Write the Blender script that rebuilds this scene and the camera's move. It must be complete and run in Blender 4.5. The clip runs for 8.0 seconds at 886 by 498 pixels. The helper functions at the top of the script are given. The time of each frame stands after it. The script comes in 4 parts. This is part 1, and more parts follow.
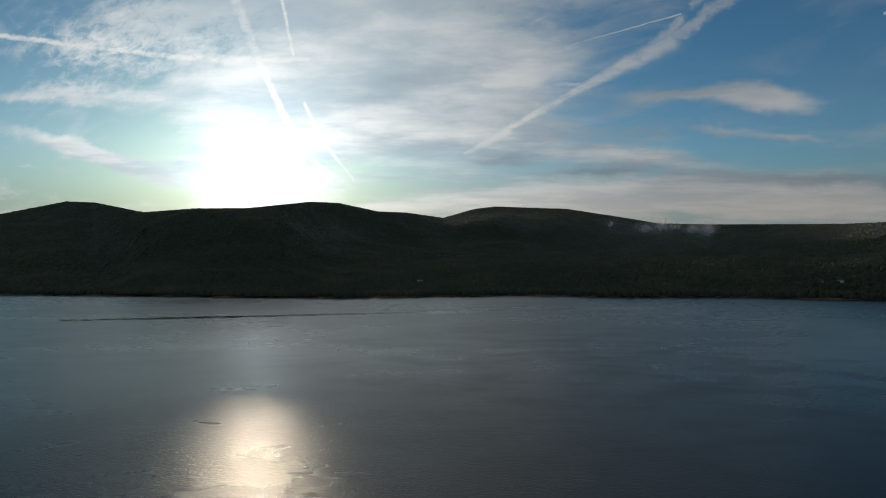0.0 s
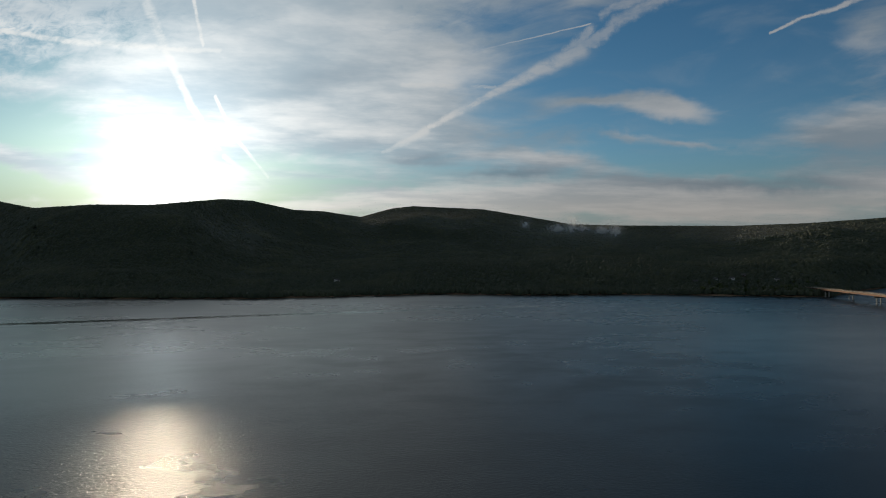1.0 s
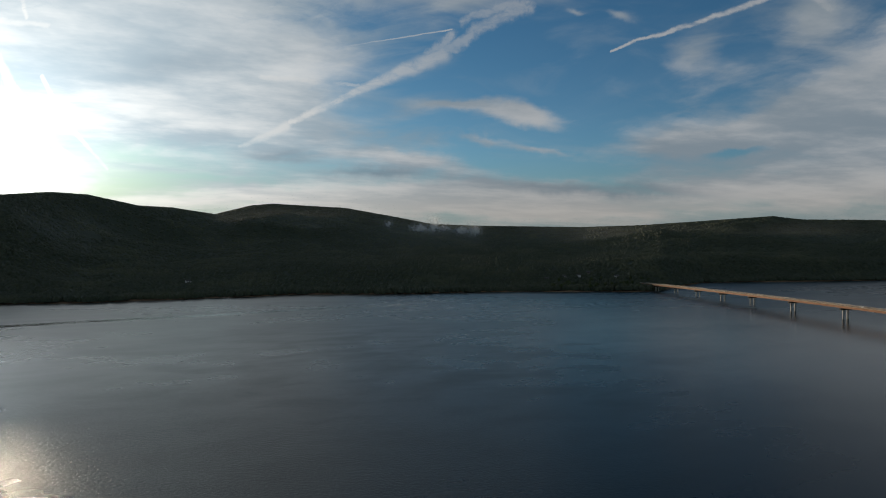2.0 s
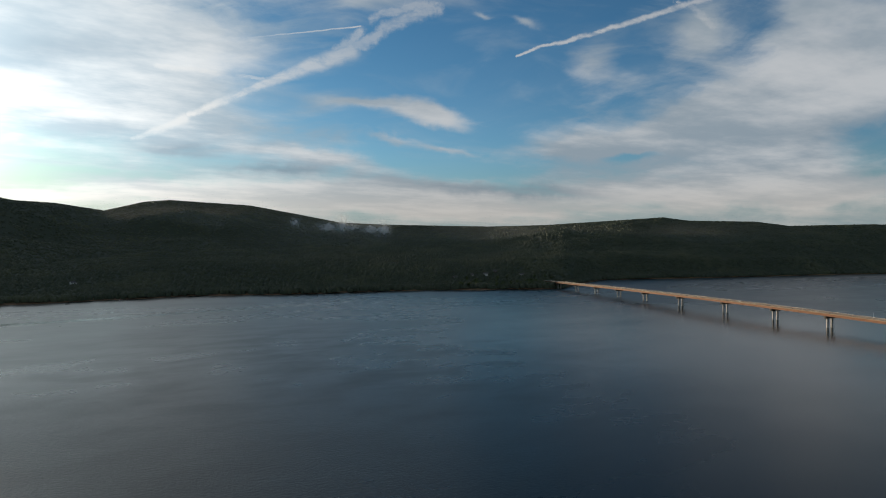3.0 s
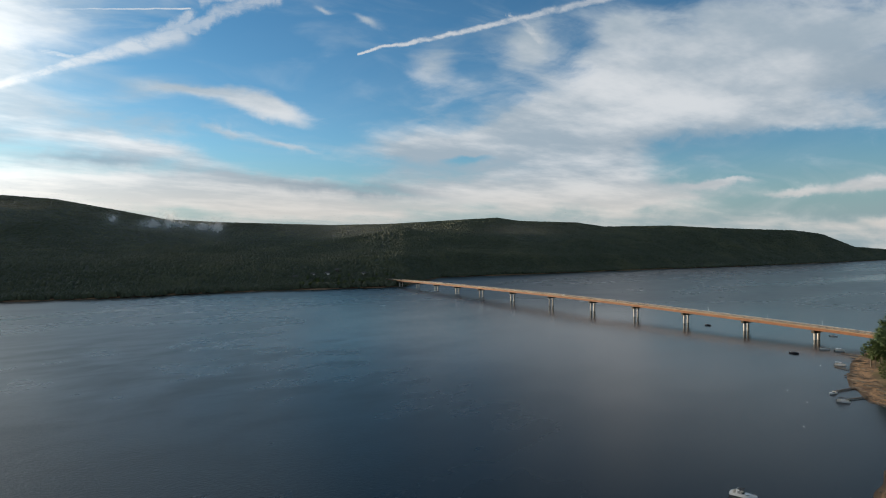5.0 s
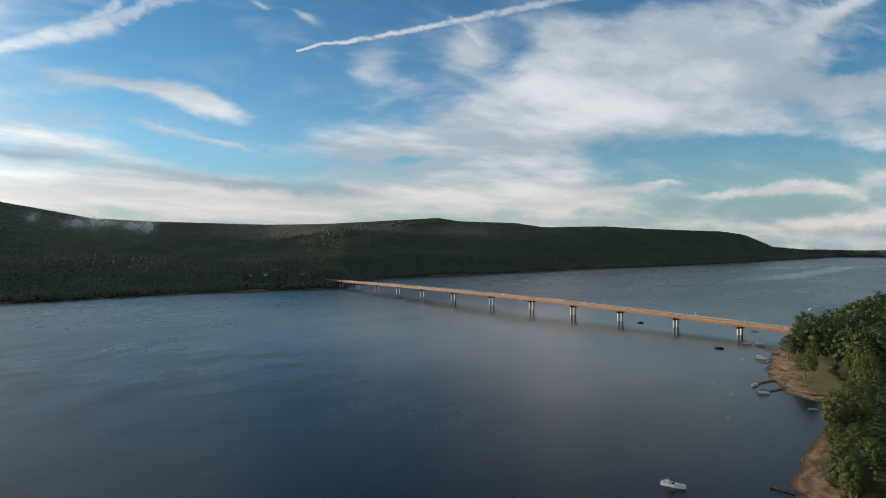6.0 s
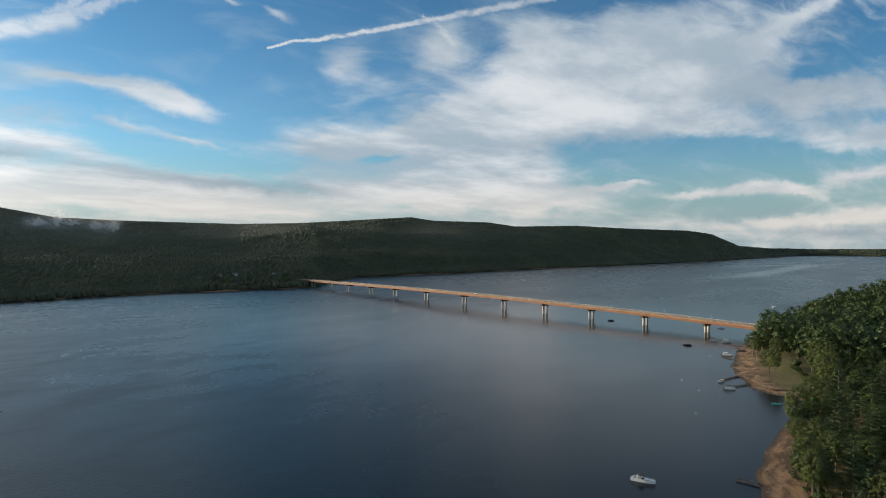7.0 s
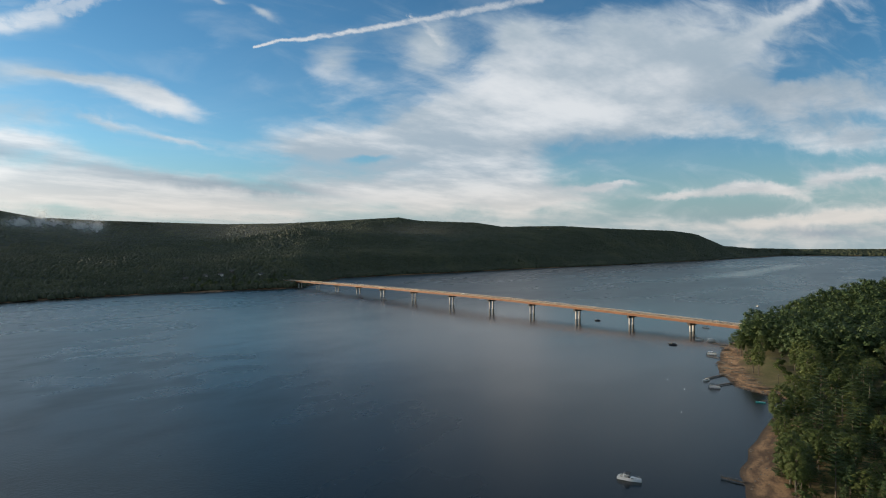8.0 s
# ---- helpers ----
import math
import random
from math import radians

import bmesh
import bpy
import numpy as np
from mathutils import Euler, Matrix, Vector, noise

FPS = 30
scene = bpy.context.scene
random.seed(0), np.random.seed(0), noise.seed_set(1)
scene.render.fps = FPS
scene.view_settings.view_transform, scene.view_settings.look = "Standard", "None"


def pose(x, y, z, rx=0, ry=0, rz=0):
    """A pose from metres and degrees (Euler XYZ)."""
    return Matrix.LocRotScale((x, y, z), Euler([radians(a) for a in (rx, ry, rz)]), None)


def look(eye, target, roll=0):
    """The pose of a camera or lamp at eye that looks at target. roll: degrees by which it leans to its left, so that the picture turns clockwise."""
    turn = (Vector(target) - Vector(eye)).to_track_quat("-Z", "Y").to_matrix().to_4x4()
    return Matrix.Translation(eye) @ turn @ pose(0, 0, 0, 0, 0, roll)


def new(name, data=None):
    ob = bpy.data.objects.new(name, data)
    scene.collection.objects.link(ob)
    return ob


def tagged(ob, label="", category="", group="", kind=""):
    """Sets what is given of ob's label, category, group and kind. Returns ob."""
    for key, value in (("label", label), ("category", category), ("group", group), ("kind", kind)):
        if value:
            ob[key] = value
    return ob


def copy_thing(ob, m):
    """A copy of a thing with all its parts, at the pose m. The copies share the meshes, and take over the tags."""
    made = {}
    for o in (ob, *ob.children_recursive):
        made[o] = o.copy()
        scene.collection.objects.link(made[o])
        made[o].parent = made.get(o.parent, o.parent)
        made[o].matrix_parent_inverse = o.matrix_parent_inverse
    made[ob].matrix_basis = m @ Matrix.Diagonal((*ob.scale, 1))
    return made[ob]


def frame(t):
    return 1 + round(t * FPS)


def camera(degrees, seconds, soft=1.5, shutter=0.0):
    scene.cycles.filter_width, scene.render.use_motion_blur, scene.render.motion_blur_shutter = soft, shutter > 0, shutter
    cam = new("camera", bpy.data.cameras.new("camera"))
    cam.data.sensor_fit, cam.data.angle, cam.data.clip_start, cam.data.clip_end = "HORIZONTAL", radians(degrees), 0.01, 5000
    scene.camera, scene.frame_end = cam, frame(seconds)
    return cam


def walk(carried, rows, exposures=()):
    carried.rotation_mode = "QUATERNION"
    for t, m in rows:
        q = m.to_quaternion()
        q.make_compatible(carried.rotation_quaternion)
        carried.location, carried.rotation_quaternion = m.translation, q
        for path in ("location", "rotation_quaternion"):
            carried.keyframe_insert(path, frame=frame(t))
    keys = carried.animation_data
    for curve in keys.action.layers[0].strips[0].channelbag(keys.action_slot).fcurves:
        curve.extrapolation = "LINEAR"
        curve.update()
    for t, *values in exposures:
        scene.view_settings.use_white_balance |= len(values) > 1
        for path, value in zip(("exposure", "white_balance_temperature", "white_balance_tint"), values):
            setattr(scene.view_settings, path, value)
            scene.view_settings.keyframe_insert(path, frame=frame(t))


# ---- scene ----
EYE = 86.0
cam = camera(72.65, 8.0, soft=1.0)
PATH = [
    (0.0, pose(0, 0, EYE, 90.122, 0.177, 0.000)),
    (0.5, pose(0, 0, EYE, 90.083, 0.133, -3.052)),
    (1.0, pose(0, 0, EYE, 90.057, 0.083, -7.788)),
    (1.5, pose(0, 0, EYE, 90.020, 0.048, -13.912)),
    (2.0, pose(0, 0, EYE, 89.968, 0.034, -20.731)),
    (2.2, pose(0, 0, EYE, 89.912, 0.032, -23.087)),
    (3.3, pose(0, 0, EYE, 89.840, 0.035, -31.314)),
    (3.5, pose(0, 0, EYE, 89.795, 0.065, -32.756)),
    (4.0, pose(0, 0, EYE, 89.780, 0.112, -36.559)),
    (4.5, pose(0, 0, EYE, 89.753, 0.109, -40.274)),
    (5.0, pose(0, 0, EYE, 89.733, 0.091, -44.291)),
    (6.3, pose(0, 0, EYE, 89.730, 0.131, -50.927)),
    (6.5, pose(0, 0, EYE, 89.706, 0.159, -51.492)),
    (7.0, pose(0, 0, EYE, 89.677, 0.157, -52.461)),
    (7.5, pose(0, 0, EYE, 89.679, 0.174, -53.096)),
    (8.0, pose(0, 0, EYE, 89.696, 0.193, -53.654)),
]
EXPOSURES = [(0.0, -0.6), (0.5, -0.6), (1.5, -0.55), (2.2, -0.33), (3.5, 0.17), (4.5, 0.38), (5.0, 0.44), (6.5, 0.55), (8.0, 0.55)]
walk(cam, PATH, EXPOSURES)

# ---- world and sun ----
SUN_AZ, SUN_EL = -17.2, 6.32          # degrees right of +y, degrees up


def toward(az, el):
    a, e = radians(az), radians(el)
    return Vector((math.sin(a) * math.cos(e), math.cos(a) * math.cos(e), math.sin(e)))


class Nodes:
    """Short names for the nodes of one tree."""

    def __init__(self, tree):
        self.tree = tree
        tree.nodes.clear()

    def put(self, kind, **values):
        n = self.tree.nodes.new(kind)
        for key, value in values.items():
            setattr(n, key, value)
        return n

    def plug(self, socket, value):
        if isinstance(value, bpy.types.NodeSocket):
            self.tree.links.new(value, socket)
        elif value is not None:
            if socket.type == "VECTOR" and not hasattr(value, "__len__"):
                value = (value, value, value)
            if socket.type == "RGBA" and len(value) == 3:
                value = (*value, 1)
            socket.default_value = value

    def m(self, op, a, b=None, c=None, clamp=False):
        n = self.put("ShaderNodeMath", operation=op, use_clamp=clamp)
        for s, v in zip(n.inputs, (a, b, c)):
            self.plug(s, v)
        return n.outputs[0]

    def v(self, op, a, b=None, scale=None):
        n = self.put("ShaderNodeVectorMath", operation=op)
        self.plug(n.inputs[0], a)
        self.plug(n.inputs[1], b)
        if scale is not None:
            self.plug(n.inputs["Scale"], scale)
        return n.outputs["Value" if op in ("DOT_PRODUCT", "LENGTH", "DISTANCE") else "Vector"]

    def noise(self, vector, scale, detail=4.0, rough=0.5, distort=0.0, colour=False):
        n = self.put("ShaderNodeTexNoise")
        for key, value in (("Vector", vector), ("Scale", scale), ("Detail", detail), ("Roughness", rough), ("Distortion", distort)):
            self.plug(n.inputs[key], value)
        return n.outputs["Color" if colour else "Fac"]

    def ramp(self, x, lo, hi, a=0.0, b=1.0, smooth=True):
        n = self.put("ShaderNodeMapRange", interpolation_type="SMOOTHSTEP" if smooth else "LINEAR")
        for s, value in zip(n.inputs, (x, lo, hi, a, b)):
            self.plug(s, value)
        return n.outputs[0]

    def mix(self, f, a, b, kind="MIX"):
        n = self.put("ShaderNodeMix", data_type="RGBA", blend_type=kind)
        self.plug(n.inputs[0], f)
        self.plug(n.inputs[6], a)
        self.plug(n.inputs[7], b)
        return n.outputs[2]

    def xyz(self, x, y, z=0.0):
        n = self.put("ShaderNodeCombineXYZ")
        for s, value in zip(n.inputs, (x, y, z)):
            self.plug(s, value)
        return n.outputs[0]

    def split(self, vector):
        n = self.put("ShaderNodeSeparateXYZ")
        self.plug(n.inputs[0], vector)
        return n.outputs


SKY_MID = 27.0                       # the bearing on which the sky's flat chart is laid
world = bpy.data.worlds.new("world")
scene.world = world
world.use_nodes = True
W = Nodes(world.node_tree)
way = W.put("ShaderNodeTexCoord").outputs["Generated"]
sky = W.put("ShaderNodeTexSky", sky_type="NISHITA", sun_disc=False, sun_elevation=radians(SUN_EL), sun_rotation=radians(SUN_AZ),
            altitude=200.0, air_density=1.0, dust_density=0.6, ozone_density=1.5)
wx, wy, wz = W.split(way)
ahead = W.m("MAXIMUM", W.v("DOT_PRODUCT", way, toward(SKY_MID, 0)), 0.06)
front = W.ramp(W.v("DOT_PRODUCT", way, toward(SKY_MID, 0)), 0.1, 0.3)
chart = W.xyz(W.m("DIVIDE", W.v("DOT_PRODUCT", way, toward(SKY_MID + 90, 0)), ahead), W.m("DIVIDE", wz, ahead))
above = W.m("ADD", W.m("MAXIMUM", wz, 0.0), 0.09)
roof = W.xyz(W.m("DIVIDE", wx, above), W.m("DIVIDE", wy, above))      # the cloud layer, seen flat from below


def on_chart(az, el):
    a = radians(az - SKY_MID)
    return Vector((math.tan(a), math.tan(radians(el)) / math.cos(a), 0))


fine = W.noise(chart, 26.0, 6, 0.65, colour=True)
frayed = W.v("SCALE", W.v("SUBTRACT", fine, 0.5), scale=0.016)
ragged = W.v("ADD", chart, frayed)
drifted = W.v("SCALE", W.v("SUBTRACT", W.noise(W.v("MULTIPLY", chart, (0.7, 1.3, 1.0)), 8.0, 4, 0.6, colour=True), 0.5), scale=0.052)
soft_warp = W.v("ADD", W.v("ADD", chart, drifted), frayed)
crisp = W.v("ADD", chart, W.v("SCALE", W.v("SUBTRACT", fine, 0.5), scale=0.006))
torn = W.v("ADD", chart, W.v("SCALE", W.v("SUBTRACT", W.noise(chart, 11.0, 6, 0.65, colour=True), 0.5), scale=0.07))
terms = []


def bank(az, el, wide, high, turn, weight):
    """A stretch with more cloud (or less, for a negative weight); sizes in degrees."""
    c = on_chart(az, el)
    d = W.v("SUBTRACT", soft_warp, c)
    a = radians(turn)
    k = 1 + c.x * c.x
    p = W.v("DOT_PRODUCT", d, Vector((math.cos(a), math.sin(a), 0)) / (radians(wide) * k))
    q = W.v("DOT_PRODUCT", d, Vector((-math.sin(a), math.cos(a), 0)) / (radians(high) * math.sqrt(k)))
    g = W.m("EXPONENT", W.m("MULTIPLY", W.m("ADD", W.m("MULTIPLY", p, p), W.m("MULTIPLY", q, q)), -1.0))
    if weight:
        terms.append(W.m("MULTIPLY", g, weight))
    return g


trails = []


def trail(a, b, wide_a, wide_b, full_a, full_b, ground=None):
    """A contrail from a to b (bearing, height), with its half widths in degrees and its fullness at both ends."""
    a, b = on_chart(*a), on_chart(*b)
    line = b - a
    d = W.v("SUBTRACT", ground or ragged, a)
    t = W.m("MULTIPLY", W.v("DOT_PRODUCT", d, line), 1 / line.length_squared, clamp=True)
    off = W.v("LENGTH", W.v("SUBTRACT", d, W.v("SCALE", line, scale=t)))
    wide = W.m("ADD", W.m("MULTIPLY", t, radians(wide_b - wide_a)), radians(wide_a))
    body = W.ramp(W.m("DIVIDE", off, wide), 0.25, 1.3, 1.0, 0.0)
    trails.append(W.m("MULTIPLY", body, W.m("ADD", W.m("MULTIPLY", t, full_b - full_a), full_a)))


# the white mass round the sun, and the streaks to its left
bank(-14, 16, 11, 6, 0, 0.50)
bank(-17, 9, 7, 4, 0, 0.40)
bank(-4, 14, 9, 5, 4, 0.42)
bank(-3, 20.5, 9, 2.5, 0, 0.30)
bank(-27, 18, 8, 2.4, 3, 0.38)
bank(7, 16.5, 6, 3, 10, 0.34)
bank(-35.5, 18.8, 3.5, 1.6, 0, -0.45)
bank(-33, 14.3, 4, 1.2, -5, -0.20)
bank(-30, 10.1, 7.5, 1.2, -12, -0.50)
bank(-31.5, 5.9, 6, 1.5, -10, -0.50)
bank(-29.3, 7.6, 6.5, 0.9, -17, 0.66)
bank(-34, 12.1, 7, 0.6, -7, 0.36)
bank(-34.6, 6.7, 1.3, 0.25, -4, 0.55)
bank(-23.3, 7.4, 0.8, 0.35, 0, 0.40)
# low banks under the broad contrail
bank(3, 11.5, 8, 3, 0, 0.30)
bank(5.2, 8.1, 4.5, 1.0, 0, 0.22)
bank(13.5, 7.0, 7, 0.7, 0, 0.30)
bank(17.5, 8.4, 6, 0.8, -8, 0.50)
bank(12, 10.2, 5, 1.0, -4, 0.16)
bank(10, 4.8, 15, 1.3, 0, 0.50)
bank(24, 5.2, 10, 1.2, 0, 0.36)
bank(32, 3.8, 14, 1.2, 0, 0.48)
# the lens-shaped wisp in the blue
bank(28.2, 12.5, 4.2, 1.35, -13, 0.74)
bank(29, 10.5, 6, 0.6, -13, -0.25)
bank(21.5, 13.3, 3.0, 0.45, -8, 0.40)
bank(24.5, 10.3, 3.0, 0.35, -11, 0.30)
bank(30, 9.2, 2.2, 0.30, -5, 0.30)
bank(32, 16.5, 8, 4.5, 5, -0.42)
bank(24, 15.5, 3.5, 2, 20, -0.22)
bank(37, 13.5, 6, 2, 0, -0.26)
bank(31.5, 7.4, 7, 1.0, 0, -0.24)
bank(33.0, 20.8, 0.7, 0.3, -10, 0.35)
bank(37.0, 20.3, 1.3, 0.4, -10, 0.40)
# the wide fan over the bridge
bank(44, 9.4, 8, 1.1, 6, 0.52)
bank(56, 11, 9, 3.0, 14, 0.58)
bank(68, 13.8, 11, 3.5, 12, 0.58)
bank(71, 18, 10, 2.8, 18, 0.36)
bank(79, 16, 6, 2.2, 15, 0.28)
bank(84, 12.0, 8, 1.7, 5, 0.52)
bank(75, 10.4, 7, 1.2, 5, 0.36)
bank(58, 7.6, 8, 2, 0, 0.44)
bank(53, 5, 13, 1.3, 0, 0.46)
bank(62, 4.0, 8, 1.2, 0, 0.36)
bank(47, 8.2, 2.6, 0.45, 3, -0.50)
bank(43.3, 16.4, 2.0, 1.7, 40, 0.34)
bank(52.3, 18.8, 1.9, 1.5, 45, 0.36)
bank(61, 19.0, 2.2, 1.6, 30, 0.45)
bank(47.6, 16.8, 2.0, 1.4, 30, -0.28)
bank(57, 17.6, 2.4, 1.2, 30, -0.20)
bank(86.5, 14.8, 4, 0.9, 22, -0.50)
bank(83, 18.0, 6, 0.7, 28, 0.40)
bank(78, 8.0, 9, 1.2, 2, -0.46)
bank(74, 6.5, 7, 1.2, 0, -0.44)
bank(78, 3.2, 8, 0.8, 2, -0.55)
bank(87, 8.2, 4, 0.9, 5, 0.46)
bank(69, 5.4, 3.4, 0.34, 6, 0.58)
bank(75, 4.5, 2.5, 0.36, 4, 0.51)
bank(79.3, 4.95, 1.5, 0.5, 10, 0.58)
bank(82.3, 4.7, 2.3, 0.42, -5, 0.51)
bank(88.5, 5.5, 4, 0.45, 9, 0.48)
bank(86, 2.1, 6, 0.55, 4, 0.55)
bank(87, 0.9, 4, 0.6, 0, 0.25)
bank(72, 2.7, 4, 0.8, 0, 0.18)
# grey undersides
grey = W.m("ADD", bank(5.4, 8.1, 4.2, 0.8, -3, 0), bank(38, 5.2, 6.5, 0.65, -3, 0))
grey = W.m("ADD", grey, W.m("ADD", bank(86.5, 0.9, 3.6, 0.5, 0, 0), bank(14, 6.9, 6, 0.5, -3, 0)), clamp=True)
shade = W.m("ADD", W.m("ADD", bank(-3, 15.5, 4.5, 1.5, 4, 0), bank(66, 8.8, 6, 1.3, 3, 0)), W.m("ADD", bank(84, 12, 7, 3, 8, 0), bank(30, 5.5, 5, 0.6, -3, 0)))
grey = W.m("ADD", grey, W.m("MULTIPLY", shade, 0.55), clamp=True)

streaks = W.noise(W.v("MULTIPLY", roof, (0.55, 1.25, 1.0)), 1.6, 7, 0.52, 0.4)
wisp = W.noise(W.v("MULTIPLY", chart, (2.2, 7.0, 1.0)), 2.4, 6, 0.55, 0.6)
ripple = W.noise(W.v("MULTIPLY", chart, (1.0, 2.4, 1.0)), 16.0, 6, 0.7, 0.6)
fan = bank(64, 13, 22, 8, 10, 0)
slant = radians(22)
brush = W.noise(W.xyz(W.m("MULTIPLY", W.v("DOT_PRODUCT", soft_warp, (math.cos(slant), math.sin(slant), 0)), 1.1),
                      W.m("MULTIPLY", W.v("DOT_PRODUCT", soft_warp, (-math.sin(slant), math.cos(slant), 0)), 8.0)), 2.0, 7, 0.60, 0.4)
mottled = W.m("ADD", bank(-27, 17.5, 9, 4, 0, 0), bank(-4, 20.5, 11, 2.8, 0, 0))
mottled = W.m("ADD", W.m("MULTIPLY", mottled, 1.15), 0.12)
field = W.m("ADD", W.m("MULTIPLY", streaks, 0.55), W.m("ADD", W.m("MULTIPLY", wisp, 0.62), W.m("MULTIPLY", W.m("SUBTRACT", ripple, 0.48), mottled)))
total = terms[0]
for term in terms[1:]:
    total = W.m("ADD", total, term)
field = W.m("ADD", field, W.m("MULTIPLY", W.m("MULTIPLY", W.m("SUBTRACT", brush, 0.48), fan), 0.9))
aloft = W.m("MULTIPLY", W.ramp(wz, 0.33, 0.43), W.ramp(W.v("DOT_PRODUCT", way, toward(2, 28)), 0.80, 0.94, -0.55, 0.48))      # unseen sky: cleared overhead to darken the water, clouded sunward to brighten it
# More cloud added behind the viewer, unseen, to brighten what faces it
field = W.m("ADD", W.m("ADD", field, W.m("MULTIPLY", aloft, front)), W.m("ADD", W.m("MULTIPLY", total, front), W.m("MULTIPLY", W.m("SUBTRACT", 1.0, front), 0.15)))
cover = W.ramp(field, 0.50, 1.06)
veil = W.ramp(W.m("ADD", field, W.ramp(wz, 0.02, 0.13, 0.32, 0.0)), 0.50, 1.3, 0.0, 0.45)
veil = W.m("ADD", veil, W.ramp(wisp, 0.46, 0.76, 0.0, 0.26))
veil = W.m("ADD", veil, W.m("MULTIPLY", fan, W.ramp(brush, 0.3, 0.7, 0.05, 0.22)), clamp=True)

# contrails
trail((-37, 16.1), (-24, 16.4), 0.50, 0.50, 1.0, 0.95)
trail((-24, 16.4), (-12.5, 17.2), 0.50, 0.3, 0.9, 0.5)
trail((-19.3, 22.3), (-16.9, 16.7), 0.9, 0.7, 0.35, 0.6)
trail((-16.9, 16.7), (-14.9, 12.5), 0.6, 0.55, 0.6, 0.9)
trail((-14.9, 12.5), (-12.6, 9.0), 0.5, 0.3, 0.9, 0.3)
trail((-12.2, 8.3), (-8.5, 5.8), 0.3, 0.35, 0.7, 0.3, crisp)
trail((-15.0, 22.3), (-13.9, 17.6), 0.35, 0.3, 0.8, 0.7)
trail((-12.9, 13.4), (-11.3, 10.1), 0.25, 0.26, 0.8, 1.0, crisp)
trail((-11.3, 10.1), (-8.4, 6.6), 0.26, 0.2, 1.0, 0.6, crisp)
trail((2.2, 9.1), (6.2, 11.2), 0.25, 0.50, 0.6, 0.9)
trail((6.4, 11.5), (20.6, 17.9), 0.25, 1.0, 1.0, 0.75)
trail((19.6, 17.4), (21.6, 19.8), 0.7, 0.6, 0.6, 0.7, torn)
trail((20.4, 18.2), (28.6, 21.6), 0.55, 0.9, 0.6, 0.7, torn)
trail((22.5, 20.8), (28.6, 21.9), 0.6, 0.8, 0.6, 0.7, torn)
trail((11.0, 18.2), (21.6, 20.0), 0.07, 0.10, 0.5, 1.0, crisp)
trail((36.2, 17.6), (44.2, 19.2), 0.14, 0.30, 1.0, 1.0)
trail((44.2, 19.2), (63.0, 22.0), 0.30, 0.5, 1.0, 0.6)
trail((50.0, 21.2), (53.5, 18.6), 0.20, 0.5, 0.7, 0.4, torn)
trail((4.0, 15.3), (12.8, 15.0), 0.30, 0.28, 0.5, 0.75)
lines = trails[0]
for one in trails[1:]:
    lines = W.m("MAXIMUM", lines, one)
lines = W.m("MULTIPLY", W.m("MULTIPLY", lines, front), W.ramp(ripple, 0.25, 0.60, 0.45, 1.0))

near_sun = W.m("MAXIMUM", W.v("DOT_PRODUCT", way, toward(SUN_AZ, 7.3)), 0.0)      # the brightest cloud, just over the sun
def lobe(power, gain):
    return W.m("MULTIPLY", W.m("POWER", near_sun, power), gain)


core = W.m("ADD", W.m("ADD", lobe(700.0, 1.8), lobe(120.0, 0.75)), lobe(2500.0, 7.0))      # the sun's aureole in thin cloud
halo = W.m("ADD", core, lobe(11.0, 0.60))
body = W.noise(W.v("MULTIPLY", roof, (0.7, 1.0, 1.0)), 1.1, 6, 0.6)
white = W.mix(W.ramp(body, 0.38, 0.66), (0.41, 0.50, 0.58), (0.78, 0.81, 0.84))
white = W.mix(W.ramp(wz, 0.03, 0.14, 0.8, 0.0), white, (0.80, 0.74, 0.67))
white = W.mix(W.m("MULTIPLY", grey, 0.75), white, (0.24, 0.32, 0.40))
white = W.mix(lines, white, (0.78, 0.79, 0.80))
lit = W.v("MULTIPLY", white, W.xyz(*(W.m("ADD", W.m("MULTIPLY", halo, k), 0.65) for k in (2.1, 2.05, 1.9))))
blue = W.v("SCALE", W.v("MULTIPLY", sky.outputs[0], W.mix(W.ramp(wz, 0.05, 0.36), W.mix(W.ramp(wz, 0.0, 0.08), (0.50, 0.66, 1.10), (0.46, 0.77, 1.08)), (0.32, 0.65, 0.93))), scale=W.ramp(wz, 0.34, 0.60, 0.135, 0.070))
blue = W.mix(W.ramp(wz, 0.0, 0.17, 0.9, 0.0), blue, (0.20, 0.275, 0.31))
blue = W.v("ADD", blue, W.v("SCALE", W.xyz(0.96, 0.95, 0.90), scale=W.m("ADD", W.m("MULTIPLY", core, 0.6), lobe(16.0, 0.09))))
thick = W.m("MAXIMUM", W.m("MULTIPLY", cover, 0.92), W.m("MULTIPLY", lines, 0.85))
shown = W.put("ShaderNodeBackground")
hazy = W.mix(veil, blue, W.v("MULTIPLY", lit, (0.90, 0.97, 1.02)))
W.plug(shown.inputs["Color"], W.mix(thick, hazy, lit))
shown.inputs["Strength"].default_value = 1.0
W.plug(W.put("ShaderNodeOutputWorld").inputs["Surface"], shown.outputs[0])

sun = new("sun", bpy.data.lights.new("sun", "SUN"))
sun.data.energy, sun.data.angle, sun.data.color = 4.6, radians(2.4), (1.0, 0.83, 0.61)
sun.matrix_world = look(toward(SUN_AZ, SUN_EL) * 1000, (0, 0, 0))

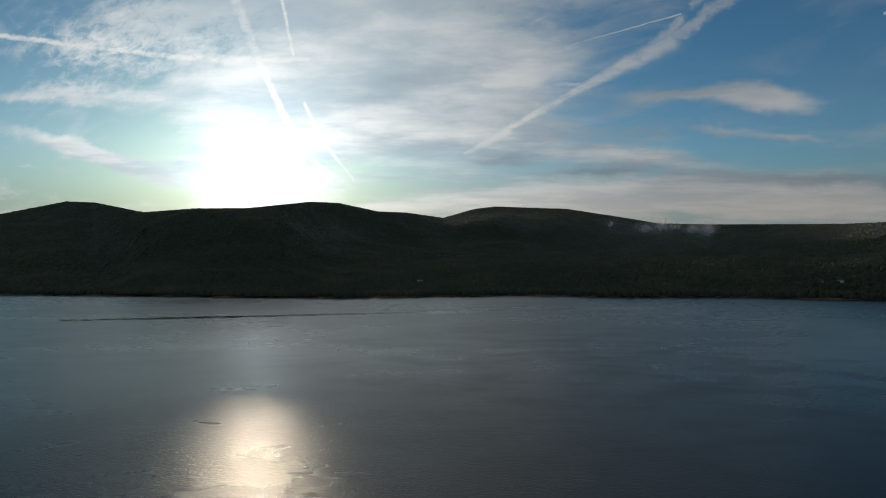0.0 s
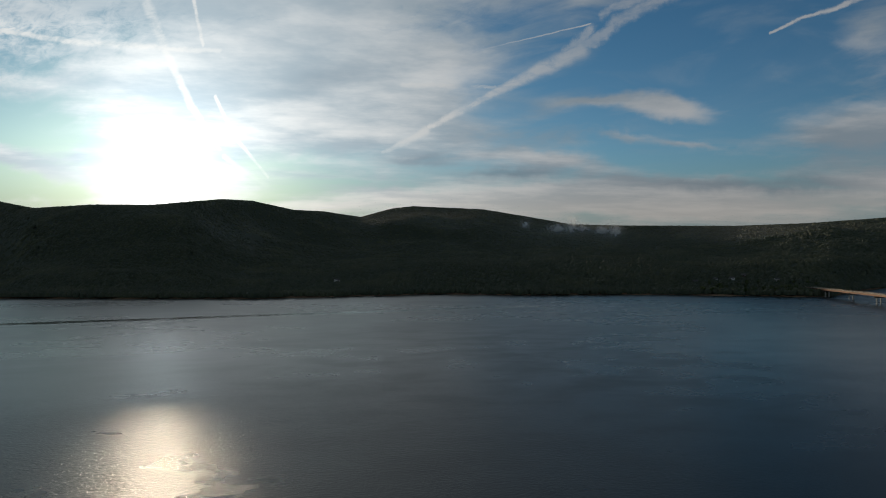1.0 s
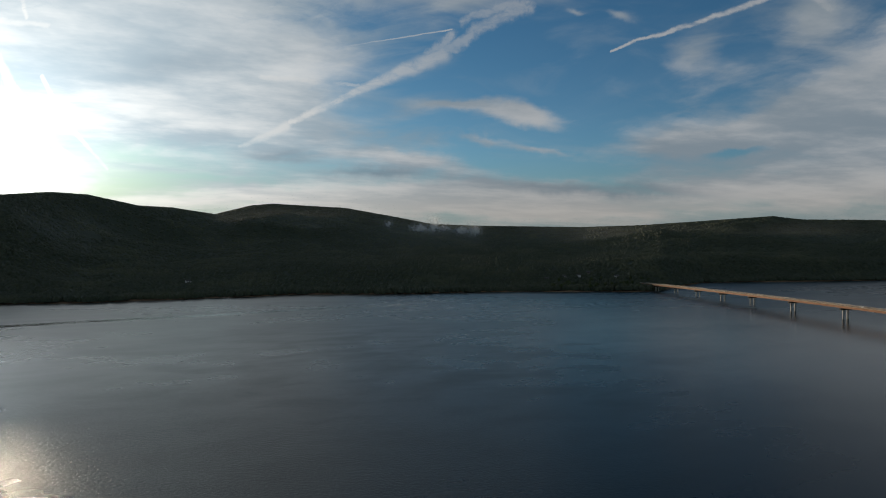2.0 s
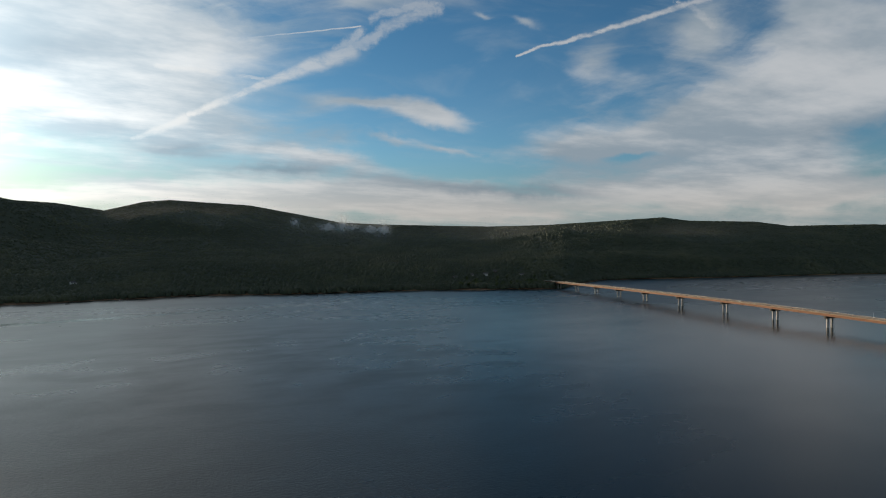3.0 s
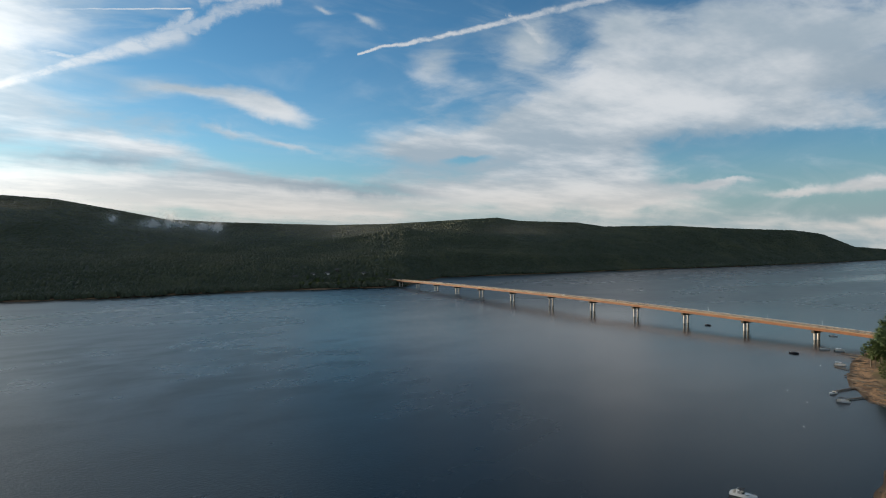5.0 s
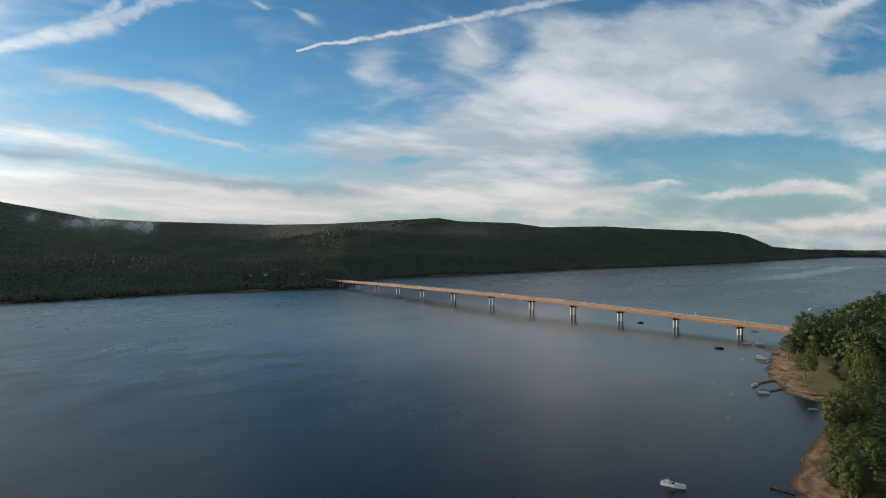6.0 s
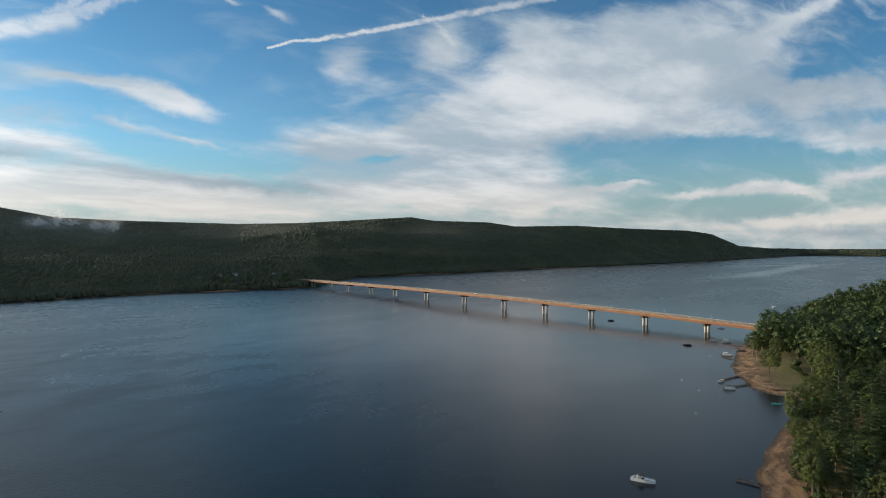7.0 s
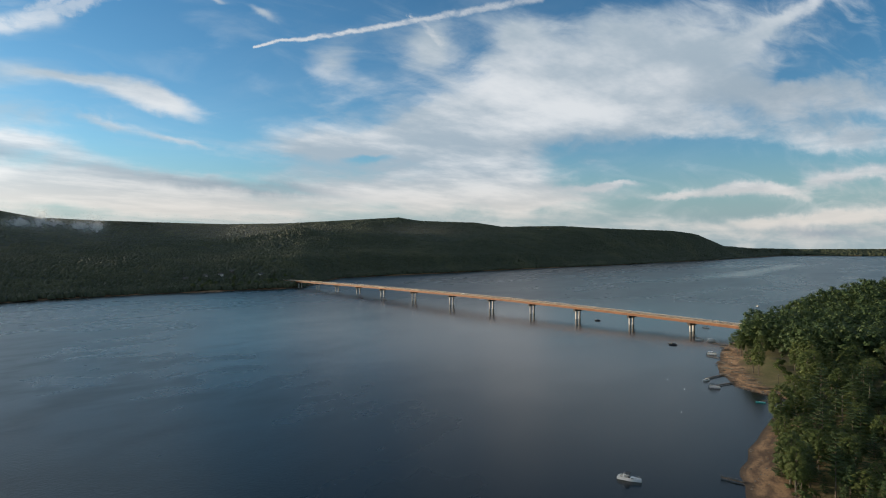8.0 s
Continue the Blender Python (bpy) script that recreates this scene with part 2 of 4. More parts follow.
# ---- materials ----
def material(name, rough=0.8, metal=0.0):
    mat = bpy.data.materials.new(name)
    mat.use_nodes = True
    g = Nodes(mat.node_tree)
    out, skin = g.put("ShaderNodeOutputMaterial"), g.put("ShaderNodeBsdfPrincipled")
    g.tree.links.new(skin.outputs[0], out.inputs["Surface"])
    skin.inputs["Roughness"].default_value, skin.inputs["Metallic"].default_value = rough, metal
    return mat, g, skin, out


def bump(g, skin, height, strength, distance):
    b = g.put("ShaderNodeBump")
    b.inputs["Strength"].default_value, b.inputs["Distance"].default_value = strength, distance
    g.plug(b.inputs["Height"], height)
    g.plug(skin.inputs["Normal"], b.outputs[0])


def worn(name, a, b, scale=1.0, rough=0.7, metal=0.0, relief=0.01):
    """Two tones of one surface, with grain and stains, by place."""
    mat, g, skin, _ = material(name, rough, metal)
    place = g.put("ShaderNodeNewGeometry").outputs["Position"]
    big, small = g.noise(place, 0.35 * scale, 5, 0.6), g.noise(place, 4.0 * scale, 4, 0.6)
    g.plug(skin.inputs["Base Color"], g.mix(g.ramp(g.m("ADD", g.m("MULTIPLY", big, 0.7), g.m("MULTIPLY", small, 0.3)), 0.35, 0.65), a, b))
    bump(g, skin, small, 0.4, relief)
    return mat


def foliage(name, a, b, c, thinness=0.2, tufts=0.0):
    """Leaves: three tones from tree to tree and clump to clump; some light comes through."""
    mat, g, skin, out = material(name, 0.6)
    geo = g.put("ShaderNodeNewGeometry")
    tree = g.put("ShaderNodeObjectInfo").outputs["Random"]
    tone = g.mix(tree, a, b)
    tone = g.mix(g.ramp(geo.outputs["Random Per Island"], 0.5, 1.0, 0.0, 0.8), tone, c)
    tone = g.mix(g.ramp(g.noise(geo.outputs["Position"], 0.11, 3), 0.36, 0.66, 0.0, 0.7), tone, g.mix(0.5, a, b))
    if tufts:                                                   # darker mottling in the bump's hollows, and stands of other kinds
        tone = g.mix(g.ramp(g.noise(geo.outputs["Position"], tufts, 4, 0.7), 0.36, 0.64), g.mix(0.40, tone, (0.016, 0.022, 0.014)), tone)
        tone = g.mix(g.ramp(g.noise(geo.outputs["Position"], 0.006, 4, 0.6), 0.48, 0.68, 0.0, 0.7), tone, c)
        bump(g, skin, g.noise(geo.outputs["Position"], tufts, 4, 0.7), 0.8, 1.6)
    g.plug(skin.inputs["Base Color"], tone)
    skin.inputs["Specular IOR Level"].default_value = 0.25
    thin = g.put("ShaderNodeBsdfTranslucent")
    g.plug(thin.inputs["Color"], g.mix(0.5, tone, (0.11, 0.15, 0.03)))
    both = g.put("ShaderNodeMixShader")
    both.inputs[0].default_value = thinness
    g.tree.links.new(skin.outputs[0], both.inputs[1])
    g.tree.links.new(thin.outputs[0], both.inputs[2])
    g.tree.links.new(both.outputs[0], out.inputs["Surface"])
    return mat


def water_material():
    mat, g, skin, _ = material("lake_water", 0.06)
    place = g.put("ShaderNodeNewGeometry").outputs["Position"]
    calm = g.noise(g.v("MULTIPLY", place, (0.0016, 0.0045, 0.0)), 1.0, 3, 0.5, 0.5)
    gust = g.noise(g.v("MULTIPLY", place, (0.006, 0.012, 0.0)), 1.0, 4, 0.6, 0.6)
    ruffle = g.m("ADD", g.ramp(calm, 0.30, 0.66, 0.86, 1.0), g.ramp(gust, 0.40, 0.75, 0.0, 0.12))
    # an old wake lies as a slick line across the open water
    bent = g.v("ADD", place, g.v("SCALE", g.v("SUBTRACT", g.noise(g.v("MULTIPLY", place, (0.012, 0.012, 0.0)), 1.0, 3, 0.6, colour=True), 0.5), scale=14.0))
    def lane(a, b, wide, full_a, full_b):
        a, b = Vector(a), Vector(b)
        t = g.m("MULTIPLY", g.v("DOT_PRODUCT", g.v("SUBTRACT", bent, a), b - a), 1 / (b - a).length_squared, clamp=True)
        off = g.v("LENGTH", g.v("MULTIPLY", g.v("SUBTRACT", g.v("SUBTRACT", bent, a), g.v("SCALE", b - a, scale=t)), (1.0, 1.0, 0.0)))
        return g.m("MULTIPLY", g.ramp(off, wide * 0.25, wide, 1.0, 0.0), g.ramp(t, 0.0, 1.0, full_a, full_b))

    slick = lane((-470, 750, 0), (260, 890, 0), 17.0, 1.0, 0.5)
    for other in (lane((1380, 480, 0), (1850, 345, 0), 30.0, 0.2, 0.45), lane((1850, 345, 0), (2900, 320, 0), 60.0, 0.45, 0.35), lane((2900, 320, 0), (2500, 700, 0), 50.0, 0.35, 0.1)):
        slick = g.m("MAXIMUM", slick, other)
    slick = g.m("MULTIPLY", slick, g.ramp(g.noise(g.v("MULTIPLY", place, (0.06, 0.16, 0.0)), 1.0, 4, 0.7), 0.26, 0.54))
    ruffle = g.m("MULTIPLY", ruffle, g.m("SUBTRACT", 1.0, g.m("MULTIPLY", slick, 0.8)))
    g.plug(skin.inputs["Base Color"], g.mix(calm, (0.004, 0.008, 0.010), (0.007, 0.012, 0.013)))
    skin.inputs["IOR"].default_value = 1.31
    lee = g.ramp(g.v("LENGTH", g.v("MULTIPLY", g.v("SUBTRACT", place, (560.0, 300.0, 0.0)), (1 / 420.0, 1 / 520.0, 0.0))), 0.3, 1.0, 1.0, 0.0)      # calm water off the near bank
    breeze = g.ramp(g.v("DISTANCE", g.v("MULTIPLY", place, (1.0, 1.0, 0.0)), (-70.0, 210.0, 0.0)), 80.0, 300.0, 1.0, 0.0)
    # gusts ruffle the open water in feathery patches
    feather = g.noise(g.v("MULTIPLY", bent, (0.020, 0.034, 0.0)), 1.0, 3, 0.55, 0.3)
    patch = g.ramp(g.v("LENGTH", g.v("MULTIPLY", g.v("SUBTRACT", place, (130.0, 430.0, 0.0)), (1 / 300.0, 1 / 330.0, 0.0))), 0.2, 1.0, 1.0, 0.0)
    gusty = g.m("MULTIPLY", g.ramp(feather, 0.34, 0.76), g.m("ADD", g.m("MULTIPLY", patch, 0.07), 0.015))
    still = g.m("SUBTRACT", 0.285, g.m("MULTIPLY", lee, 0.09))
    g.plug(skin.inputs["Roughness"], g.m("ADD", g.m("MULTIPLY", ruffle, still), gusty))
    small = g.noise(g.v("MULTIPLY", place, (0.85, 1.0, 0.0)), 0.65, 4, 0.66, 0.3)
    swell = g.noise(g.v("MULTIPLY", place, (0.7, 1.0, 0.0)), 0.12, 3, 0.55)
    wave = g.put("ShaderNodeBump")
    wave.inputs["Distance"].default_value = 0.24
    g.plug(wave.inputs["Height"], g.m("ADD", small, g.m("MULTIPLY", swell, 0.5)))
    g.plug(wave.inputs["Strength"], breeze)
    g.plug(skin.inputs["Normal"], wave.outputs[0])
    return mat


def land_material():
    """Sand at the water's edge, turf above it, litter under the woods."""
    mat, g, skin, _ = material("lake_land", 0.95)
    place = g.put("ShaderNodeNewGeometry").outputs["Position"]
    high = g.split(place)[2]
    big, small = g.noise(place, 0.045, 5, 0.6), g.noise(place, 0.9, 5, 0.65)
    rows = g.noise(g.v("MULTIPLY", place, (0.12, 0.12, 2.6)), 0.6, 4, 0.65, 0.4)
    sand = g.mix(g.ramp(rows, 0.35, 0.65), (0.10, 0.058, 0.032), (0.36, 0.215, 0.11))
    sand = g.mix(g.ramp(small, 0.52, 0.68, 0, 0.6), sand, (0.07, 0.045, 0.028))
    wet = g.ramp(g.m("ADD", high, g.m("MULTIPLY", big, 0.3)), 0.15, 0.7)
    sand = g.mix(wet, (0.075, 0.05, 0.032), sand)
    turf = g.mix(g.ramp(big, 0.35, 0.65), (0.11, 0.115, 0.028), (0.20, 0.155, 0.06))
    turf = g.mix(g.ramp(small, 0.4, 0.7, 0, 0.5), turf, (0.05, 0.045, 0.02))
    edge = g.ramp(g.m("ADD", high, g.m("MULTIPLY", g.m("SUBTRACT", small, 0.5), 1.4)), 1.7, 2.5)
    tone = g.mix(edge, sand, turf)
    litter = g.mix(small, (0.034, 0.046, 0.028), (0.055, 0.066, 0.036))
    tone = g.mix(g.ramp(g.m("ADD", high, g.m("MULTIPLY", g.m("SUBTRACT", big, 0.5), 3.0)), 3.0, 4.2), tone, litter)
    g.plug(skin.inputs["Base Color"], tone)
    bump(g, skin, small, 0.6, 0.25)
    return mat


WATER, LAND = water_material(), land_material()
LEAF = foliage("broad_leaves", (0.036, 0.064, 0.017), (0.086, 0.110, 0.028), (0.150, 0.160, 0.042), 0.14)
NEEDLE = foliage("needles_and_shaded_woods", (0.028, 0.058, 0.022), (0.056, 0.086, 0.028), (0.105, 0.132, 0.042), 0.12)
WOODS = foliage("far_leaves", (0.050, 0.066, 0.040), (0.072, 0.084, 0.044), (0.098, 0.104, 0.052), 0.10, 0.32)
BARK = worn("bark", (0.09, 0.07, 0.05), (0.20, 0.165, 0.13), 1.0, 0.9, 0, 0.03)
STEEL = worn("weathering_steel", (0.17, 0.068, 0.028), (0.27, 0.115, 0.05), 0.6, 0.75, 0.0, 0.005)
CONCRETE = worn("pier_concrete", (0.42, 0.39, 0.35), (0.62, 0.58, 0.52), 0.5, 0.85, 0, 0.01)
PALE_RAIL = worn("pale_rail", (0.50, 0.43, 0.32), (0.66, 0.57, 0.44), 0.5, 0.7, 0, 0.01)
# Pier caps: the deck's shade is put into this dark tone
CAP = worn("shaded_cap_concrete", (0.05, 0.04, 0.03), (0.13, 0.10, 0.075), 0.6, 0.9, 0, 0.01)
RAIL = worn("rail_concrete", (0.25, 0.17, 0.11), (0.36, 0.25, 0.165), 0.5, 0.8, 0, 0.01)
ASPHALT = worn("asphalt", (0.045, 0.045, 0.045), (0.08, 0.078, 0.075), 1.0, 0.9, 0, 0.01)
GALVANISED = worn("galvanised_steel", (0.42, 0.43, 0.44), (0.58, 0.58, 0.57), 2.0, 0.45, 0.7, 0.002)
GELCOAT = worn("white_gelcoat", (0.80, 0.80, 0.78), (0.88, 0.87, 0.85), 1.5, 0.25, 0, 0.001)
NAVY = worn("navy_gelcoat", (0.012, 0.016, 0.026), (0.03, 0.035, 0.05), 1.5, 0.3, 0, 0.001)
CANVAS = worn("boat_canvas", (0.03, 0.035, 0.04), (0.06, 0.065, 0.07), 2.0, 0.85, 0, 0.004)
VINYL = worn("cream_vinyl", (0.50, 0.46, 0.40), (0.64, 0.60, 0.53), 2.0, 0.5, 0, 0.003)
TEAL = worn("teal_canvas", (0.02, 0.22, 0.22), (0.04, 0.34, 0.32), 2.0, 0.7, 0, 0.004)
ALUMINIUM = worn("aluminium", (0.50, 0.51, 0.52), (0.66, 0.66, 0.66), 2.0, 0.35, 0.85, 0.002)
TINT = worn("tinted_glass", (0.01, 0.012, 0.014), (0.02, 0.022, 0.024), 1.0, 0.08, 0, 0.0)
BLACK = worn("black_plastic", (0.012, 0.012, 0.013), (0.03, 0.03, 0.03), 2.0, 0.45, 0, 0.002)
# Toned dark so that docks read as dark shadow lines
TIMBER = worn("dock_timber", (0.05, 0.04, 0.03), (0.13, 0.105, 0.08), 3.0, 0.85, 0, 0.006)
ROCK = worn("shore_rock", (0.09, 0.08, 0.065), (0.24, 0.20, 0.16), 2.0, 0.9, 0, 0.03)
CLAPBOARD = worn("painted_clapboard", (0.58, 0.55, 0.50), (0.74, 0.71, 0.66), 1.0, 0.7, 0, 0.004)
ROOFING = worn("roof_shingle", (0.07, 0.065, 0.06), (0.14, 0.13, 0.12), 2.0, 0.9, 0, 0.01)


# ---- mesh helpers ----
def thing(name, label, category, m=None, group="", kind=""):
    ob = tagged(new(name), label, category, group, kind)
    if m is not None:
        ob.matrix_basis = m
    return ob


def smooth(me):
    me.polygons.foreach_set("use_smooth", np.ones(len(me.polygons), bool))


def part(name, bm, mat, parent=None, label="", soft=False):
    me = bpy.data.meshes.new(name)
    if isinstance(bm, tuple):
        me.from_pydata(bm[0], [], bm[1])
    else:
        bmesh.ops.recalc_face_normals(bm, faces=bm.faces)
        bm.to_mesh(me)
        bm.free()
    me.materials.append(mat)
    if soft:
        smooth(me)
    ob = new(name, me)
    if parent is not None:
        ob.parent = parent
    if label:
        ob["label"] = label
    return ob


def box(bm, at, size, m=None, bevel=0.0):
    got = bmesh.ops.create_cube(bm, size=1, matrix=(m or Matrix()) @ Matrix.Translation(at) @ Matrix.Diagonal((*size, 1)))
    if bevel:
        edges = list({e for v in got["verts"] for e in v.link_edges})
        bmesh.ops.bevel(bm, geom=edges, offset=bevel, segments=2, affect="EDGES")
    return bm


def bar(bm, a, b, ra, rb=None, sides=8):
    a, b = Vector(a), Vector(b)
    d = b - a
    m = Matrix.Translation((a + b) / 2) @ d.to_track_quat("Z", "Y").to_matrix().to_4x4()
    bmesh.ops.create_cone(bm, cap_ends=True, segments=sides, radius1=ra, radius2=ra if rb is None else rb, depth=d.length, matrix=m)
    return bm


def B():
    return bmesh.new()


def loft(bm, rings, close=True):
    """Skin over rings of equally many points; the ends are closed."""
    rows = [[bm.verts.new(p) for p in ring] for ring in rings]
    n = len(rows[0])
    for r, s in zip(rows, rows[1:]):
        for i in range(n if close else n - 1):
            bm.faces.new((r[i], r[(i + 1) % n], s[(i + 1) % n], s[i]))
    if close:
        bm.faces.new(rows[0][::-1])
        bm.faces.new(rows[-1])
    return bm


def value_noise(x, y, cell, seed):
    """Smooth noise of numpy arrays, 0 to 1, with bumps of the cell's size."""
    rng = np.random.default_rng(seed)
    table = rng.random((256, 256))
    u, v = x / cell, y / cell
    i, j = np.floor(u).astype(int), np.floor(v).astype(int)
    f, g = u - i, v - j
    f, g = f * f * (3 - 2 * f), g * g * (3 - 2 * g)
    a, b = table[i % 256, j % 256], table[(i + 1) % 256, j % 256]
    c, d = table[i % 256, (j + 1) % 256], table[(i + 1) % 256, (j + 1) % 256]
    return (a * (1 - f) + b * f) * (1 - g) + (c * (1 - f) + d * f) * g


def step(x, lo, hi):
    t = np.clip((x - lo) / (hi - lo), 0, 1)
    return t * t * (3 - 2 * t)

# ---- the lie of the land ----
# the far shore: bearing and distance of the waterline
SHORE = [(-180, 1500), (-60, 1900), (-36, 1490), (-28, 1320), (-20, 1195), (-10, 1108), (0, 1118), (8, 1160), (16, 1132), (28, 1210), (38, 1255),
         (40.6, 1290), (41.5, 1420), (44, 1640), (47, 1710), (54, 1890), (63, 2300), (69, 2640), (72.8, 3003), (79.5, 4118), (83, 5450), (180, 5500)]
# the skyline: bearing, distance of the crest, degrees up
CREST = [(-180, 2800, 1.0), (-60, 3600, 2.2), (-36.3, 4500, 2.95), (-32, 4600, 4.1), (-30, 4600, 4.08), (-26.4, 2650, 3.42), (-22.4, 2500, 3.86), (-18, 2500, 3.98),
         (-14.9, 2600, 4.36), (-12.4, 3500, 4.62), (-9.8, 4700, 4.52), (-6.1, 4680, 3.75), (-3.4, 4650, 3.65), (0, 4600, 3.15), (3, 4500, 3.98), (5, 4500, 4.2), (11.5, 4450, 3.9),
         (15.7, 4400, 3.18), (19.7, 4300, 2.42), (24, 4200, 2.25), (33.8, 3900, 2.08), (39, 3500, 2.2), (45, 3300, 2.55), (49.4, 3200, 2.8),
         (51.5, 3200, 2.47), (56.8, 3200, 2.28), (59.2, 3250, 1.88), (65, 3350, 1.9), (68.5, 3400, 1.65), (74.5, 3750, 1.35), (76.4, 3950, 1.03),
         (78.6, 4350, -0.02), (80.8, 4700, -0.22), (84, 5600, -0.30), (180, 5650, -0.36)]
# the near shore, which the bridge leaves: y of the waterline along x
NEAR_X = (-5000, 0, 150, 200, 224, 244, 280, 306, 326, 352, 374, 384, 389, 400, 434, 461, 547, 600, 680, 800, 900, 1100, 2000, 6500)
NEAR_Y = (-900, -350, -120, -10, 37, 43, 47, 45, 45, 46, 41, 44, 62, 75, 89, 98, 110, 109, 88, 46, 8, -200, -700, -1500)


def shore_r(az):
    """Distance of the far waterline; straight stretches of shore between the bearings given."""
    a, r = np.array(SHORE).T
    return 1 / np.interp(az, a, 1 / r)


def inland(x, y):
    """Metres from the near waterline into the land (negative: out on the lake)."""
    return np.interp(x, NEAR_X, NEAR_Y) - y + (value_noise(x, y, 14, 3) - 0.5) * 3


def height(x, y):
    """The ground's height, of numpy arrays."""
    az, r = np.degrees(np.arctan2(x, y)), np.hypot(x, y)
    wob = (value_noise(x, y, 60, 5) - 0.5) * 26 + (value_noise(x, y, 17, 6) - 0.5) * 8
    shore = shore_r(az)
    cz, cr, ce = np.array(CREST).T
    crest, up = np.interp(az, cz, cr), np.interp(az, cz, ce)
    tall = EYE + crest * np.tan(np.radians(up)) - 11
    s = (r + wob - shore) / np.maximum(crest - shore, 120)
    folds = (value_noise(x, y, 640, 7) - 0.5) * 0.34 + (value_noise(x, y, 260, 8) - 0.5) * 0.16
    mid = np.clip(s, 0, 1) * (1 - np.clip(s, 0, 1)) * 3
    ledge = step(az, -8, 10) * (1 - step(az, 60, 72))               # a wooded shelf halfway up
    low = np.minimum(tall * 0.2, 28) * step(s, 0.0, 0.2) * (1 - ledge) + ledge * (52 * step(s, 0.0, 0.13) + 24 * step(s + folds * mid, 0.13, 0.42))
    body = 2.2 * step(s, 0, 0.004) + low + (tall - low) * step(s + folds * mid, 0.10 + 0.22 * ledge, 1.0)
    body = body + ((value_noise(x, y, 150, 18) - 0.5) * 22 + (value_noise(x, y, 60, 19) - 0.5) * 9) * step(mid, 0.1, 0.5)
    body = np.minimum(body, np.maximum(EYE + r * np.tan(np.radians(up)) - 11, 6))
    body = np.where(s > 1, tall * np.clip(1 - 0.25 * (s - 1), 0.2, 1), body)
    far = np.where(s > 0, body, np.maximum(-7, s * 300))
    d = inland(x, y)
    bank = np.minimum(d * 0.13, 2.2) + 1.0 * step(d, 20, 40) + 5 * step(d, 60, 220)
    bank = bank + 28 * np.exp(-(((x - 810) / 170) ** 2 + ((y + 40) / 150) ** 2)) * step(d, 5, 80)
    bank = bank + 10 * np.exp(-(((x - 695) / 55) ** 2 + ((y - 40) / 50) ** 2)) * step(d, 6, 40)
    bank = bank + (value_noise(x, y, 9, 9) - 0.5) * 0.5 * step(d, 2, 12)
    near = np.where(d > 0, bank, np.maximum(-7, d * 0.12))
    return np.maximum(far, near)


def ground_z(x, y):
    return float(height(np.array([float(x)]), np.array([float(y)]))[0])


def sheet(name, xs, ys, z, mat, label, category):
    gx, gy = np.meshgrid(xs, ys)
    co = np.stack([gx.ravel(), gy.ravel(), z(gx.ravel(), gy.ravel())], 1)
    nx, ny = len(xs), len(ys)
    i = (np.arange(ny - 1)[:, None] * nx + np.arange(nx - 1)[None]).ravel()
    quads = np.stack([i, i + 1, i + nx + 1, i + nx], 1)
    me = bpy.data.meshes.new(name)
    me.vertices.add(len(co)), me.loops.add(quads.size), me.polygons.add(len(quads))
    me.vertices.foreach_set("co", co.ravel())
    me.loops.foreach_set("vertex_index", quads.ravel())
    me.polygons.foreach_set("loop_start", np.arange(0, quads.size, 4))
    me.update(calc_edges=True)
    me.materials.append(mat)
    smooth(me)
    return tagged(new(name, me), label, category, kind="structure")


XS = np.concatenate([np.arange(-4600, 160, 38), np.arange(160, 760, 5.0), np.arange(760, 1500, 18), np.arange(1500, 6200, 38)])
YS = np.concatenate([np.arange(-1500, -220, 40), np.arange(-220, 160, 5.0), np.arange(160, 1000, 22), np.arange(1000, 5200, 30)])
sheet("ground", XS, YS, height, LAND, "sandy lake shore with turf and wooded hills behind", "ground")
sheet("water", np.linspace(-4800, 6300, 12), np.linspace(-1600, 5300, 9), lambda x, y: x * 0, WATER,
      "dark blue lake with small ripples and calm streaks", "water")

# ---- bridge ----
HEADING = radians(-13.86)                       # the bridge runs along its own x axis from the near bank
BRIDGE = Matrix.Translation((629, 155, 0)) @ Matrix.Rotation(radians(90) + HEADING, 4, "Z")
PIERS = (0.5, 69.1, 140.3, 211.5, 284.8, 367.5, 459, 547, 624, 699.5, 775, 852)
BRIDGE_A, BRIDGE_B, HALF = -52.0, 965.0, 6.2


def deck_z(s):
    """Top of the roadway along the bridge."""
    return 16.5 - (2.7e-5 if s < 420 else 1.3e-5) * (s - 420) ** 2


def strip(section, stations):
    """A body of one cross-section (across, up) drawn along the deck."""
    return loft(B(), [[(s, y, deck_z(s) + z) for y, z in section] for s in stations])


def beam_section(y, top, deep, flange, web):
    f, w, t = flange / 2, web / 2, 0.12
    return [(y - f, top), (y + f, top), (y + f, top - t), (y + w, top - t), (y + w, top - deep + t), (y + f, top - deep + t),
            (y + f, top - deep), (y - f, top - deep), (y - f, top - deep + t), (y - w, top - deep + t), (y - w, top - t), (y - f, top - t)]


